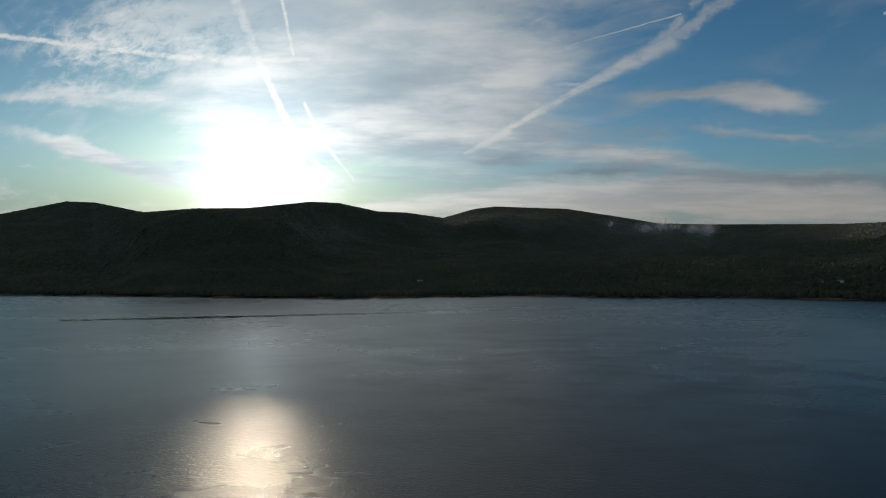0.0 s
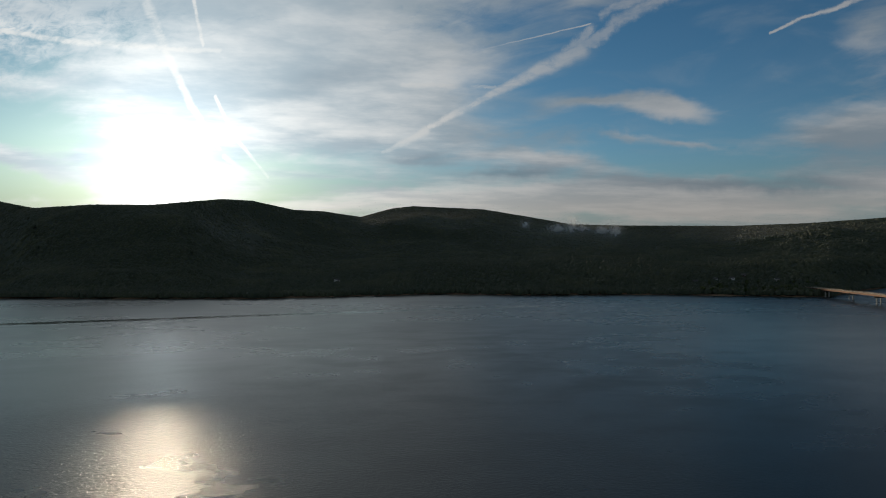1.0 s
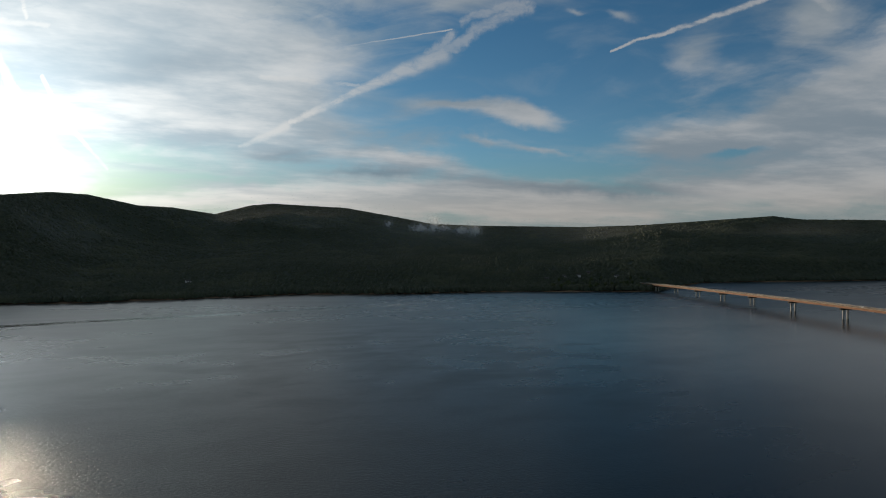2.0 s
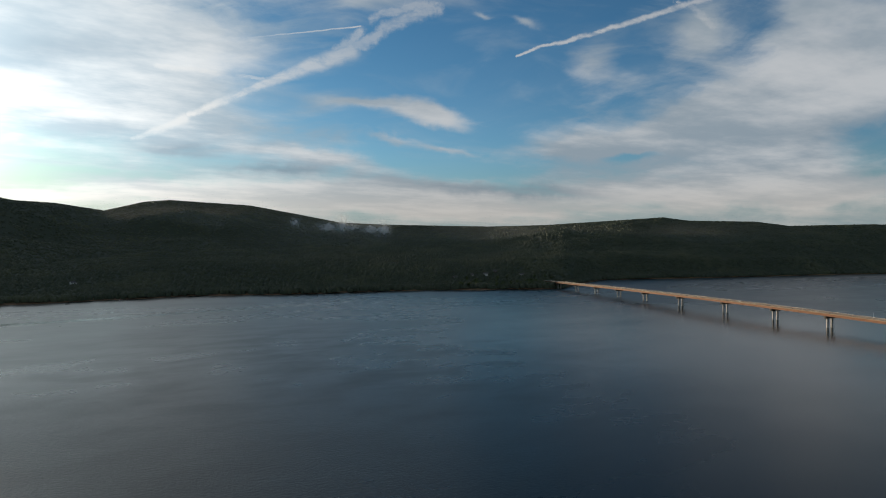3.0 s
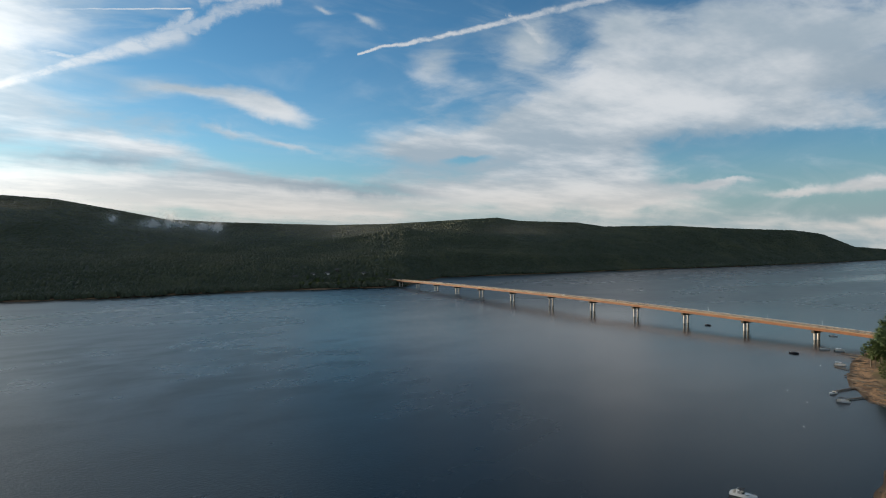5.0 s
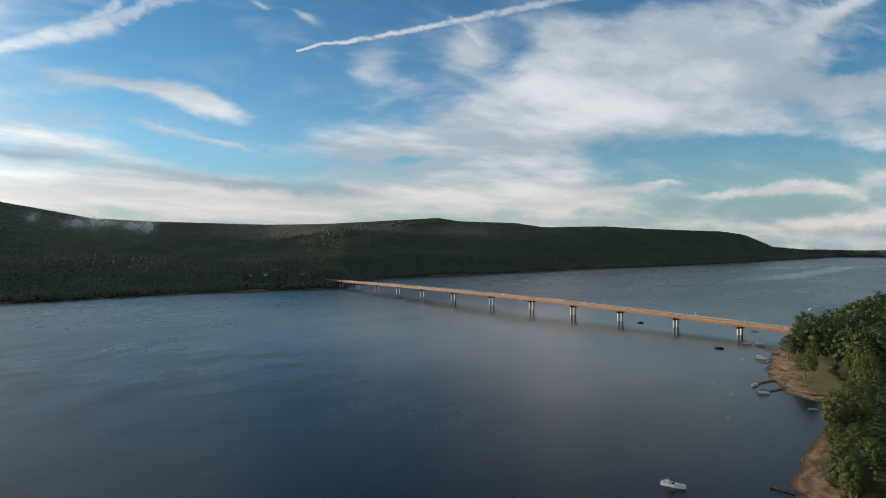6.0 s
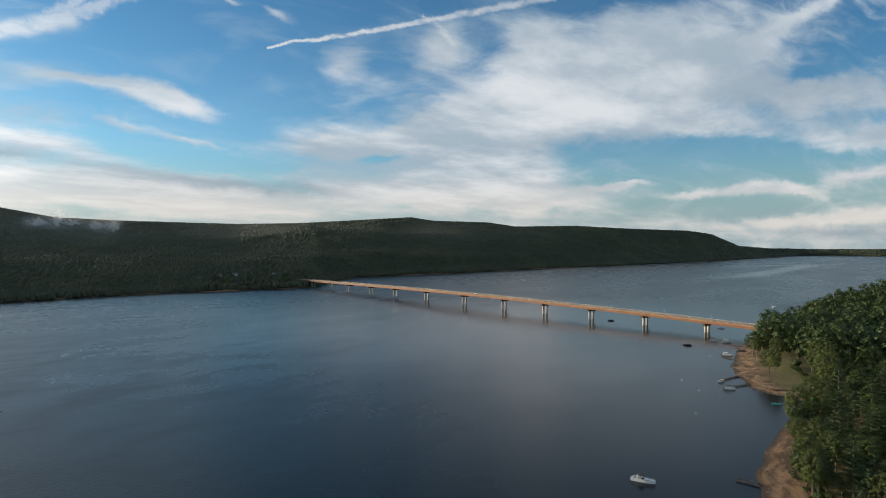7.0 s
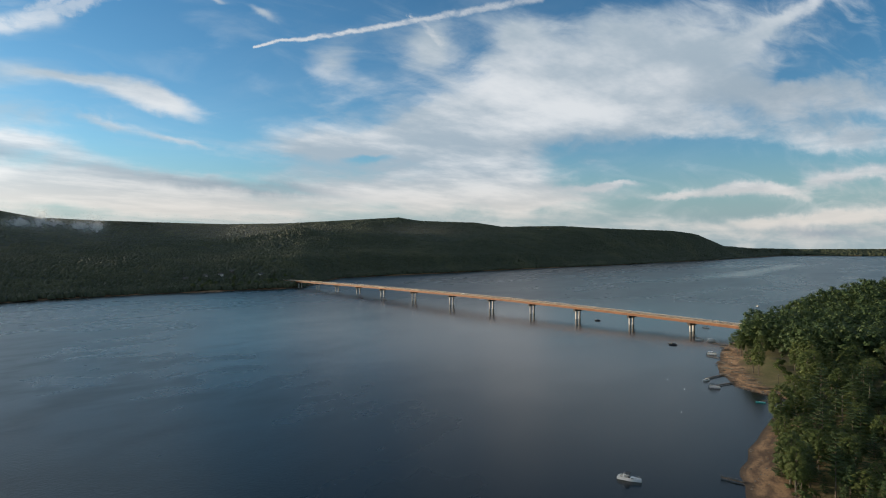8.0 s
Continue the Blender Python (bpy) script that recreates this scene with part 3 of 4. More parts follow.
def make_bridge():
    top = thing("bridge", "long weathering steel girder bridge on concrete piers across the lake", "bridge", BRIDGE)
    stations = [BRIDGE_A + (BRIDGE_B - BRIDGE_A) * i / 90 for i in range(91)]
    part("deck", strip([(-HALF, -0.02), (HALF, -0.02), (HALF, -0.38), (-HALF, -0.38)], stations), RAIL, top, "stained concrete deck slab")
    part("roadway", strip([(-HALF + 0.75, 0.06), (HALF - 0.75, 0.06), (HALF - 0.75, -0.015), (-HALF + 0.75, -0.015)], stations), ASPHALT, top, "grey asphalt roadway")
    joints = [BRIDGE_A, *PIERS, BRIDGE_B]
    for y in (-4.8, -1.6, 1.6, 4.8):
        for a, b in zip(joints, joints[1:]):
            n = 8
            part("girder", strip(beam_section(y, -0.39, 2.5, 0.55, 0.06), [a + 0.03 + (b - a - 0.06) * i / n for i in range(n + 1)]), STEEL, top, "rust-brown steel girder")
    for side in (-1, 1):
        y = side * (HALF - 0.28)
        part("parapet", strip([(y - 0.2, -0.019), (y + 0.2, -0.019), (y + 0.15, 0.4), (y - 0.15, 0.4)], stations), RAIL, top, "tan concrete parapet")
        for z in (0.82, 1.08):
            part("rail", strip([(y - 0.05, z), (y + 0.05, z), (y + 0.05, z + 0.1), (y - 0.05, z + 0.1)], stations), PALE_RAIL, top, "pale metal handrail")
    post = part("rail_post", box(B(), (0, 0, 0.86), (0.3, 0.2, 0.62)), PALE_RAIL, top)
    count = 0
    for side in (-1, 1):
        s = BRIDGE_A + 2
        while s < BRIDGE_B:
            one = post if not count else new("rail_post", post.data)
            one.parent = top
            one.matrix_basis = Matrix.Translation((s, side * (HALF - 0.28), deck_z(s)))
            count += 1
            s += 7.2
    for s in PIERS:
        cap_top = deck_z(s) - 2.95
        pier = part("pier", box(B(), (s, 0, cap_top - 1.2), (3.0, 14.2, 2.4), bevel=0.2), CAP, top, "concrete pier cap toned dark for shade, on two round columns")
        for y in (-3.0, 3.0):
            part("column", bar(B(), (s, y, -7.5), (s, y, cap_top - 2.35), 1.25, 1.25, 20), CONCRETE, pier, "pale concrete column")
        for y in (-4.8, -1.6, 1.6, 4.8):
            part("bearing", box(B(), (s, y, cap_top + 0.04), (0.9, 0.6, 0.14)), STEEL, pier)
        part("crossbeam", box(B(), (s, 0, deck_z(s) - 1.6), (0.3, 9.0, 1.5)), STEEL, pier, "rust-brown cross frame")
    for s, out in ((BRIDGE_A - 3, -1), (BRIDGE_B + 3, 1)):
        part("abutment", box(B(), (s, 0, deck_z(s) - 6.6), (6.0, 13.4, 12.6), bevel=0.15), CONCRETE, top)
    for s in (-1.1, 50.5, 116.7, 167.4, 300, 420):
        pole = part("lamp_post", bar(B(), (s, -HALF + 0.1, deck_z(s) + 0.6), (s, -HALF + 0.1, deck_z(s) + 5.0), 0.08, 0.05), GALVANISED, top, "slim galvanised lamp post")
        bar_mesh = bar(B(), (s, -HALF + 0.1, deck_z(s) + 4.95), (s, -HALF + 1.1, deck_z(s) + 5.1), 0.04)
        part("arm", bar_mesh, GALVANISED, pole)
        part("lamp_head", box(B(), (s, -HALF + 1.3, deck_z(s) + 5.08), (0.3, 0.7, 0.14), bevel=0.03), GALVANISED, pole)
    return top


make_bridge()


def make_car(m, paint, label):
    top = thing("car", label, "car", m)
    side = [(-2.2, 0.35), (2.2, 0.35), (2.25, 0.75), (1.9, 0.92), (1.0, 1.0), (0.45, 1.45), (-1.1, 1.48), (-1.75, 1.02), (-2.2, 0.95)]
    part("body", loft(B(), [[(x, y, z - (0.05 if abs(y) > 0.8 and z > 1.2 else 0)) for x, z in side] for y in (-0.88, -0.7, 0.7, 0.88)]), paint, top)
    part("windscreen", loft(B(), [[(0.95, y, 1.05), (0.47, y, 1.44), (0.50, y, 1.46), (1.0, y, 1.06)] for y in (-0.66, 0.66)]), TINT, top)
    for y in (-0.885, 0.885):
        part("side_window", loft(B(), [[(-1.5, y + k, 1.06), (0.7, y + k, 1.06), (0.35, y + k, 1.38), (-1.05, y + k, 1.4)] for k in (-0.01, 0.01)]), TINT, top)
    for x in (-1.4, 1.4):
        for y in (-0.82, 0.82):
            wheel = part("wheel", bar(B(), (x, y - 0.1, 0.33), (x, y + 0.1, 0.33), 0.33, 0.33, 16), BLACK, top)
            part("rim", bar(B(), (x, y - 0.11, 0.33), (x, y + 0.11, 0.33), 0.2, 0.2, 12), ALUMINIUM, wheel)
    return top


make_car(BRIDGE @ Matrix.Translation((345, -2.2, deck_z(345) + 0.06)), GELCOAT, "white car driving over the bridge")

# ---- boats ----
def hull_rings(long, wide, deep, free, n=12):
    rings = []
    for i in range(n + 1):
        t = i / n
        x = long * (t - 0.5)
        b = wide / 2 * (1 - max(0, (t - 0.45) / 0.55) ** 2.2 * 0.97)
        rise = free * (1 + 0.35 * t * t)
        keel = -deep * (1 - max(0, (t - 0.6) / 0.4) ** 2 * 0.95)
        rings.append([(x, -b, rise), (x, -b * 0.93, 0.1), (x, -b * 0.5, keel * 0.7), (x, 0, keel), (x, b * 0.5, keel * 0.7), (x, b * 0.93, 0.1), (x, b, rise),
                      (x, b * 0.82, rise + 0.03), (x, -b * 0.82, rise + 0.03)])
    return rings


def make_runabout(m, long=6.4, wide=2.4, hull=None, label="", canvas=False, cabin=False, group=""):
    hull = hull or GELCOAT
    top = thing("motorboat", label, "boat", m, group)
    free = (0.115 if cabin else 0.11) * long
    part("hull", loft(B(), hull_rings(long, wide, 0.45, free)), hull, top)
    deck = free * 1.06
    cockpit = B()
    box(cockpit, (-long * 0.20, 0, deck + 0.03), (long * 0.42, wide * 0.7, 0.1), bevel=0.03)
    part("cockpit", cockpit, VINYL, top, "cream cockpit floor")
    part("foredeck", loft(B(), [[(long * (0.06 + 0.4 * t), y * wide * 0.42 * (1 - 0.85 * t ** 2), deck + (0.6 if cabin else 0.22) * (1 - t) * (1 - abs(y) ** 2) + 0.12 * t + 0.04) for y in (-1, -0.5, 0, 0.5, 1)] + [(long * (0.06 + 0.4 * t), 0, deck - 0.1)] for t in (0, 0.35, 0.7, 1)]), hull, top)
    part("windscreen", loft(B(), [[(long * 0.10 - 0.4 * k - abs(y) ** 2 * 0.9, y * wide * 0.42, deck + 0.12 + 0.55 * k) for y in (-1, -0.6, 0, 0.6, 1)] for k in (0, 1)], close=False), TINT, top, "tinted curved windscreen")
    for y in (-1, 1):
        seat = part("seat", box(B(), (-long * 0.06, y * wide * 0.2, deck + 0.3), (0.6, 0.55, 0.45), bevel=0.08), VINYL, top)
        part("backrest", box(B(), (-long * 0.06 - 0.32, y * wide * 0.2, deck + 0.62), (0.14, 0.55, 0.6), bevel=0.05), VINYL, seat)
    part("bench", box(B(), (-long * 0.36, 0, deck + 0.3), (0.7, wide * 0.66, 0.5), bevel=0.1), VINYL, top)
    part("outboard", box(B(), (-long * 0.53, 0, free * 0.8), (0.45, 0.42, 0.9), bevel=0.1), BLACK, top)
    part("swim_platform", box(B(), (-long * 0.53, wide * 0.28, 0.3), (0.5, wide * 0.28, 0.08), bevel=0.02), hull, top)
    part("bow_rail", loft(B(), [[(long * (0.2 + 0.28 * t) + 0.02 * c, wide * 0.4 * (1 - t ** 2.4) * s, deck + 0.5 + 0.02 * d) for c, d in ((-1, -1), (1, -1), (1, 1), (-1, 1))] for s, t in ((-1, 0), (-1, 0.4), (-1, 0.8), (-1, 1), (1, 0.8), (1, 0.4), (1, 0))]), ALUMINIUM, top)
    if cabin:
        arch = B()
        loft(arch, [[(-long * 0.2 + c * 0.22 - 0.25 * abs(y), y * wide * 0.45, deck + 1.5 - 1.4 * abs(y) ** 5 + d * 0.06) for c, d in ((-1, -1), (1, -1), (1, 1), (-1, 1))] for y in (-1, -0.9, -0.6, 0, 0.6, 0.9, 1)])
        part("radar_arch", arch, hull, top, "white radar arch")
        part("canopy", loft(B(), [[(long * t, y * wide * 0.4, deck + 1.45 + 0.12 * (1 - y * y)) for y in (-1, 0, 1)] + [(long * t, 0, deck + 1.44)] for t in (-0.22, 0.02)]), CANVAS, top, "dark canvas bimini top")
        for y in (-1, 1):
            part("side_window", loft(B(), [[(long * (0.10 + 0.22 * t), y * (wide * 0.44 * (1 - 0.5 * t * t) + k), deck + 0.2 - 0.05 * t + z) for z, k in ((-0.1, 0), (0.1, -0.05), (0.1, 0.02), (-0.1, 0.05))] for t in (0, 0.5, 1)]), TINT, top)
    if canvas:
        part("cover", loft(B(), [[(long * t, y * wide * 0.47 * (1 - max(0, t) * 0.9), deck + 0.15 + 0.75 * (1 - y * y) * (1 - abs(t) * 1.2)) for y in (-1, -0.6, 0, 0.6, 1)] + [(long * t, 0, deck)] for t in (-0.46, -0.2, 0.05, 0.28, 0.44)]), CANVAS, top, "dark canvas boat cover")
    return top


def make_pontoon(m, long=7.0, canopy=None, label="", group=""):
    top = thing("pontoon_boat", label, "boat", m, group)
    for y in (-0.9, 0.9):
        float_mesh = bar(B(), (-long / 2, y, 0.08), (long / 2 - 0.7, y, 0.08), 0.33, 0.33, 12)
        bar(float_mesh, (long / 2 - 0.7, y, 0.08), (long / 2, y, 0.2), 0.33, 0.06, 12)
        part("pontoon", float_mesh, ALUMINIUM, top)
    part("deck", box(B(), (0, 0, 0.5), (long, 2.5, 0.14), bevel=0.03), VINYL, top)
    for y in (-1.22, 1.22):
        part("side_panel", box(B(), (-0.2, y, 0.93), (long - 1.0, 0.04, 0.62)), GELCOAT, top, "white fence panel")
        part("rail", bar(B(), (-long / 2 + 0.2, y, 1.28), (long / 2 - 0.6, y, 1.28), 0.03), ALUMINIUM, top)
    part("front_panel", box(B(), (long / 2 - 0.62, 0, 0.93), (0.04, 2.4, 0.62)), GELCOAT, top)
    for x, y in ((long * 0.28, -0.75), (long * 0.28, 0.75), (-long * 0.3, 0.75)):
        bench = part("bench", box(B(), (x, y, 0.76), (1.7, 0.6, 0.4), bevel=0.08), VINYL, top)
        part("backrest", box(B(), (x, y * 1.4, 1.05), (1.7, 0.14, 0.5), bevel=0.05), VINYL, bench)
    part("console", box(B(), (-0.3, -0.6, 0.98), (0.6, 0.7, 0.85), bevel=0.08), GELCOAT, top)
    part("outboard", box(B(), (-long / 2 - 0.2, 0, 0.7), (0.45, 0.4, 1.0), bevel=0.1), BLACK, top)
    if canopy:
        for x in (-long * 0.38, long * 0.06):
            for y in (-1.15, 1.15):
                part("canopy_pole", bar(B(), (x, y, 1.2), (x, y, 2.35), 0.025), ALUMINIUM, top)
        part("canopy", loft(B(), [[(x, y * 1.25, 2.35 + 0.22 * (1 - y * y)) for y in (-1, -0.5, 0, 0.5, 1)] + [(x, 0, 2.36)] for x in (-long * 0.42, -long * 0.16, long * 0.1)]), canopy, top)
    return top


def afloat(x, y, turn, z=0.0):
    return Matrix.Translation((x, y, z)) @ Matrix.Rotation(radians(turn), 4, "Z")


make_runabout(afloat(217.5, 75.6, -86), 8.6, 3.0, GELCOAT, "white motor cruiser lying at anchor on the calm lake", cabin=True)
make_runabout(afloat(936, 144, -20), 7.0, 2.5, GELCOAT, "white motorboat moored beyond the wooded point")
make_runabout(afloat(663, 150, -80), 6.4, 2.4, GELCOAT, "white motorboat moored behind the bridge pier")
make_runabout(afloat(535, 148, -85), 6.6, 2.5, NAVY, "dark covered motorboat lying at a buoy", True)
make_runabout(afloat(657, 265, -80), 6.0, 2.3, NAVY, "dark open boat lying near the bridge", True)
make_pontoon(afloat(574, 136, -70), 7.5, CANVAS, "pontoon boat with a dark canopy near the bridge")
make_pontoon(afloat(572, 125, -65), 7.0, GELCOAT, "white pontoon boat with a pale canopy by the beach")
make_pontoon(afloat(505, 110, -80), 7.4, GELCOAT, "white pontoon boat with a pale canopy beside a jetty")
make_runabout(afloat(405, 92, 165), 6.2, 2.4, GELCOAT, "white motorboat tied up at the end of a dock")
make_pontoon(afloat(388, 83, -75), 6.4, CANVAS, "pontoon boat with a dark canopy at a dock")


def make_catamaran(m):
    top = thing("sailing_dinghy", "small beached catamaran with a teal trampoline", "boat", m)
    for y in (-1.0, 1.0):
        part("hull", loft(B(), [[(x, y - w, 0.45), (x, y - w, 0.1), (x, y, -0.15), (x, y + w, 0.1), (x, y + w, 0.45)] for x, w in ((-2.4, 0.12), (-1, 0.2), (1, 0.2), (2.0, 0.12), (2.5, 0.02))]), TEAL, top)
    part("trampoline", box(B(), (-0.4, 0, 0.5), (3.4, 2.0, 0.06)), TEAL, top, "teal trampoline")
    for x in (-1.6, 0.8):
        part("crossbar", bar(B(), (x, -1.05, 0.52), (x, 1.05, 0.52), 0.06), ALUMINIUM, top)
    part("mast", bar(B(), (0.8, 0, 0.55), (-3.6, 0.6, 0.9), 0.06), ALUMINIUM, top)
    return top


make_catamaran(afloat(366, 55, 100, 0.05))


def make_buoy(m):
    top = thing("mooring_buoy", "small white mooring buoy afloat on the lake", "buoy", m, "mooring buoys")
    ball = B()
    bmesh.ops.create_uvsphere(ball, u_segments=12, v_segments=8, radius=0.22)
    part("float", ball, GELCOAT, top, soft=True)
    part("stem", bar(B(), (0, 0, 0.2), (0, 0, 0.5), 0.05), BLACK, top)
    return top


buoy = make_buoy(afloat(494, 120, 0))
for x, y in ((374, 97), (322, 85), (396, 113)):
    copy_thing(buoy, afloat(x, y, 40))


def make_dock(a, b, wide, label, railed=False):
    """A plank jetty from a on land to b on the water."""
    a, b = Vector((*a, 0)), Vector((*b, 0))
    d = (b - a)
    top = thing("dock", label, "dock", Matrix.Translation(a) @ Matrix.Rotation(math.atan2(d.y, d.x), 4, "Z"))
    n = d.length
    for y in (-wide / 2 + 0.1, wide / 2 - 0.1):
        part("stringer", box(B(), (n / 2, y, 0.48), (n, 0.1, 0.2)), TIMBER, top)
    plank = None
    for i in range(int(n / 0.42)):
        one = part("plank", box(B(), (0, 0, 0.61), (0.36, wide, 0.05)), TIMBER, top) if plank is None else new("plank", plank.data)
        plank = plank or one
        one.parent = top
        one.matrix_basis = Matrix.Translation((0.2 + i * 0.42, 0, 0.004 * (i % 3)))
    i = 0
    while i * 2.6 < n:
        for y in (-wide / 2, wide / 2):
            part("post", bar(B(), (0.1 + i * 2.6, y, -3.0), (0.1 + i * 2.6, y, 1.5 if railed and y > 0 else 0.9), 0.08), TIMBER, top)
        i += 1
    if railed:
        part("handrail", box(B(), (n / 2, wide / 2, 1.48), (n, 0.08, 0.06)), TIMBER, top)
    return top


make_dock((238, 41), (239, 49), 1.1, "short weathered timber dock with posts reaching from the beach", True)
# The next two docks are added in place of the boats' shadow lines
make_dock((430, 86), (412, 92), 1.4, "narrow plank dock standing in for the shadow line by a white boat")
make_dock((408, 76), (394, 83), 1.4, "narrow plank dock standing in for the shadow line by a pontoon boat")
make_dock((490, 102), (497, 112), 1.4, "short weathered plank dock by the sandy shore")
make_dock((556, 108), (562, 122), 1.6, "weathered plank dock under the bridge end")
make_dock((376, 40), (370, 55), 1.3, "narrow plank dock in the small bay")

# ---- trees ----
def leaf_cards(rng, centres, radii, per, size, flat=0.8, heart=None, core=True, lift=0.25):
    """Bent leaf clumps laid over blobs: vertices and faces."""
    co, fa = [], []
    if core:                                                    # hidden cores, added to stop light passing through each clump
        for c, rad in zip(centres, radii):
            k = len(co)
            co += [np.array(c) + np.array(p) * rad * 0.5 * rng.uniform(0.8, 1.2) * np.array([1, 1, flat]) for p in ((1, 0, 0), (0, 1, 0), (-1, 0, 0), (0, -1, 0), (0, 0, 1), (0, 0, -1))]
            fa += [(k + i, k + (i + 1) % 4, k + 4) for i in range(4)] + [(k + (i + 1) % 4, k + i, k + 5) for i in range(4)]
    for (cx, cy, cz), rad in zip(centres, radii):
        d = rng.normal(size=(per, 3))
        d /= np.linalg.norm(d, axis=1)[:, None]
        d[:, 2] = np.where(d[:, 2] < -0.35, -d[:, 2], d[:, 2])
        at = np.array([cx, cy, cz]) + d * rad * np.array([1, 1, flat]) * rng.uniform(0.6, 1.15, (per, 1))
        for p, n in zip(at, d):
            out = p - heart if heart is not None else np.array([p[0], p[1], 0.0])
            n = 0.8 * n + out / (np.linalg.norm(out) + 1e-6) + rng.normal(size=3) * 0.3 + (0, 0, lift)
            n /= np.linalg.norm(n)
            u = np.cross(n, rng.normal(size=3))
            u /= np.linalg.norm(u) + 1e-9
            v = np.cross(n, u)
            a, b = size * rng.uniform(0.6, 1.25), size * rng.uniform(0.4, 0.8)
            k = len(co)
            co += [p - u * a - n * 0.2 * a, p - v * b, p + u * a - n * 0.3 * a, p + v * b]
            fa += [(k, k + 1, k + 3), (k + 1, k + 2, k + 3)]
    return co, fa


def make_broadleaf(seed, tall, wide, label, per=64, blobs=66, size=0.30, at=None):
    rng = np.random.default_rng(seed)
    top = thing("tree", label, "tree", at or pose(0, 0, -400))
    wood = B()
    bar(wood, (0, 0, -0.6), (0.1, 0, tall * 0.45), tall * 0.017 + 0.1, tall * 0.011, 8)
    bar(wood, (0.1, 0, tall * 0.44), (0.3, 0.2, tall * 0.8), tall * 0.011, tall * 0.004, 7)
    centres, radii = [], []
    lobes = rng.uniform(0.72, 1.18, 7)                       # an uneven outline
    for i in range(blobs):
        t = (i + 0.5) / blobs
        up = 1 - 1.85 * t                                    # from the top of the crown to its skirt
        a = i * 2.4 + rng.uniform(-0.3, 0.3)
        out = math.sqrt(max(0.02, 1 - up * up)) * lobes[int(a * 7 / 6.2832) % 7] * rng.uniform(0.78, 1.0)
        rad = tall * rng.uniform(0.040, 0.080)
        c = (math.cos(a) * out * (wide - rad * 0.4), math.sin(a) * out * (wide - rad * 0.4), tall * (0.60 + 0.33 * up * rng.uniform(0.88, 1.08)))
        centres.append(c), radii.append(rad)
        if i % 5 == 0:
            bar(wood, (0.1, 0, max(tall * 0.18, c[2] - tall * 0.16)), c, tall * 0.005, tall * 0.0015, 5)
    for i in range(6):
        centres.append((rng.uniform(-0.4, 0.4) * wide, rng.uniform(-0.4, 0.4) * wide, tall * rng.uniform(0.4, 0.75))), radii.append(tall * 0.12)
    centres.append((0, 0, tall * 0.93)), radii.append(tall * 0.08)
    part("trunk", wood, BARK, top)
    part("crown", leaf_cards(rng, centres, radii, per, size, heart=np.array([0, 0, tall * 0.55])), LEAF, top)
    return top


def make_pine(seed, tall, wide, label, bare=0.22, at=None):
    rng = np.random.default_rng(seed)
    top = thing("pine_tree", label, "tree", at or pose(0, 0, -400))
    wood = B()
    bar(wood, (0, 0, -0.6), (0, 0, tall * 0.97), tall * 0.014 + 0.08, 0.04, 8)
    centres, radii = [], []
    z = tall * bare
    while z < tall * 0.97:
        t = (z / tall - bare) / (1 - bare)
        reach = wide * (0.42 + 0.58 * math.sin(min(1, t * 2.2 + 0.25) * math.pi / 2)) * (1 - t ** 1.6) + 0.5
        turn = rng.uniform(0, 6.28)
        arms = 5 if t < 0.8 else 4
        for k in range(arms):
            a = turn + k * 6.283 / arms + rng.uniform(-0.35, 0.35)
            long = reach * rng.uniform(0.5, 1.25)
            tip = (math.cos(a) * long, math.sin(a) * long, z + long * rng.uniform(0.05, 0.3))
            bar(wood, (0, 0, z), tip, 0.07, 0.02, 4)
            for f in (0.45, 0.75, 1.0) if long > 2.4 else (0.6, 1.0):
                centres.append((tip[0] * f, tip[1] * f, z + (tip[2] - z) * f + 0.2))
                radii.append(0.5 + 0.2 * long * (0.5 + 0.5 * f))
        z += tall * rng.uniform(0.06, 0.10)
    centres.append((0, 0, tall * 0.97)), radii.append(0.6)
    part("trunk", wood, BARK, top)
    part("crown", leaf_cards(rng, centres, radii, 24, 0.36, 0.20, lift=1.5), NEEDLE, top)
    return top


OAKS = [make_broadleaf(11 + i, tall, wide, label) for i, (tall, wide, label) in enumerate((
    (25, 6.8, "tall green broadleaf tree with a rounded crown in the shore woods"),
    (22, 7.4, "spreading green maple with a broad sunlit crown"),
    (28, 7.4, "tall dense oak standing above the shore woods"),
    (19, 5.6, "young yellow-green broadleaf tree near the water"),
    (24, 5.8, "slender green ash tree with an uneven crown")))]
PINES = [make_pine(31 + i, tall, wide, label, bare) for i, (tall, wide, bare, label) in enumerate((
    (27, 6.2, 0.22, "tall white pine with layered feathery branches"),
    (24, 5.4, 0.12, "dense dark green pine in the shore woods"),
    (30, 6.2, 0.36, "old white pine with a bare lower trunk"),
    (18, 4.8, 0.05, "young white pine branched down to the ground")))]


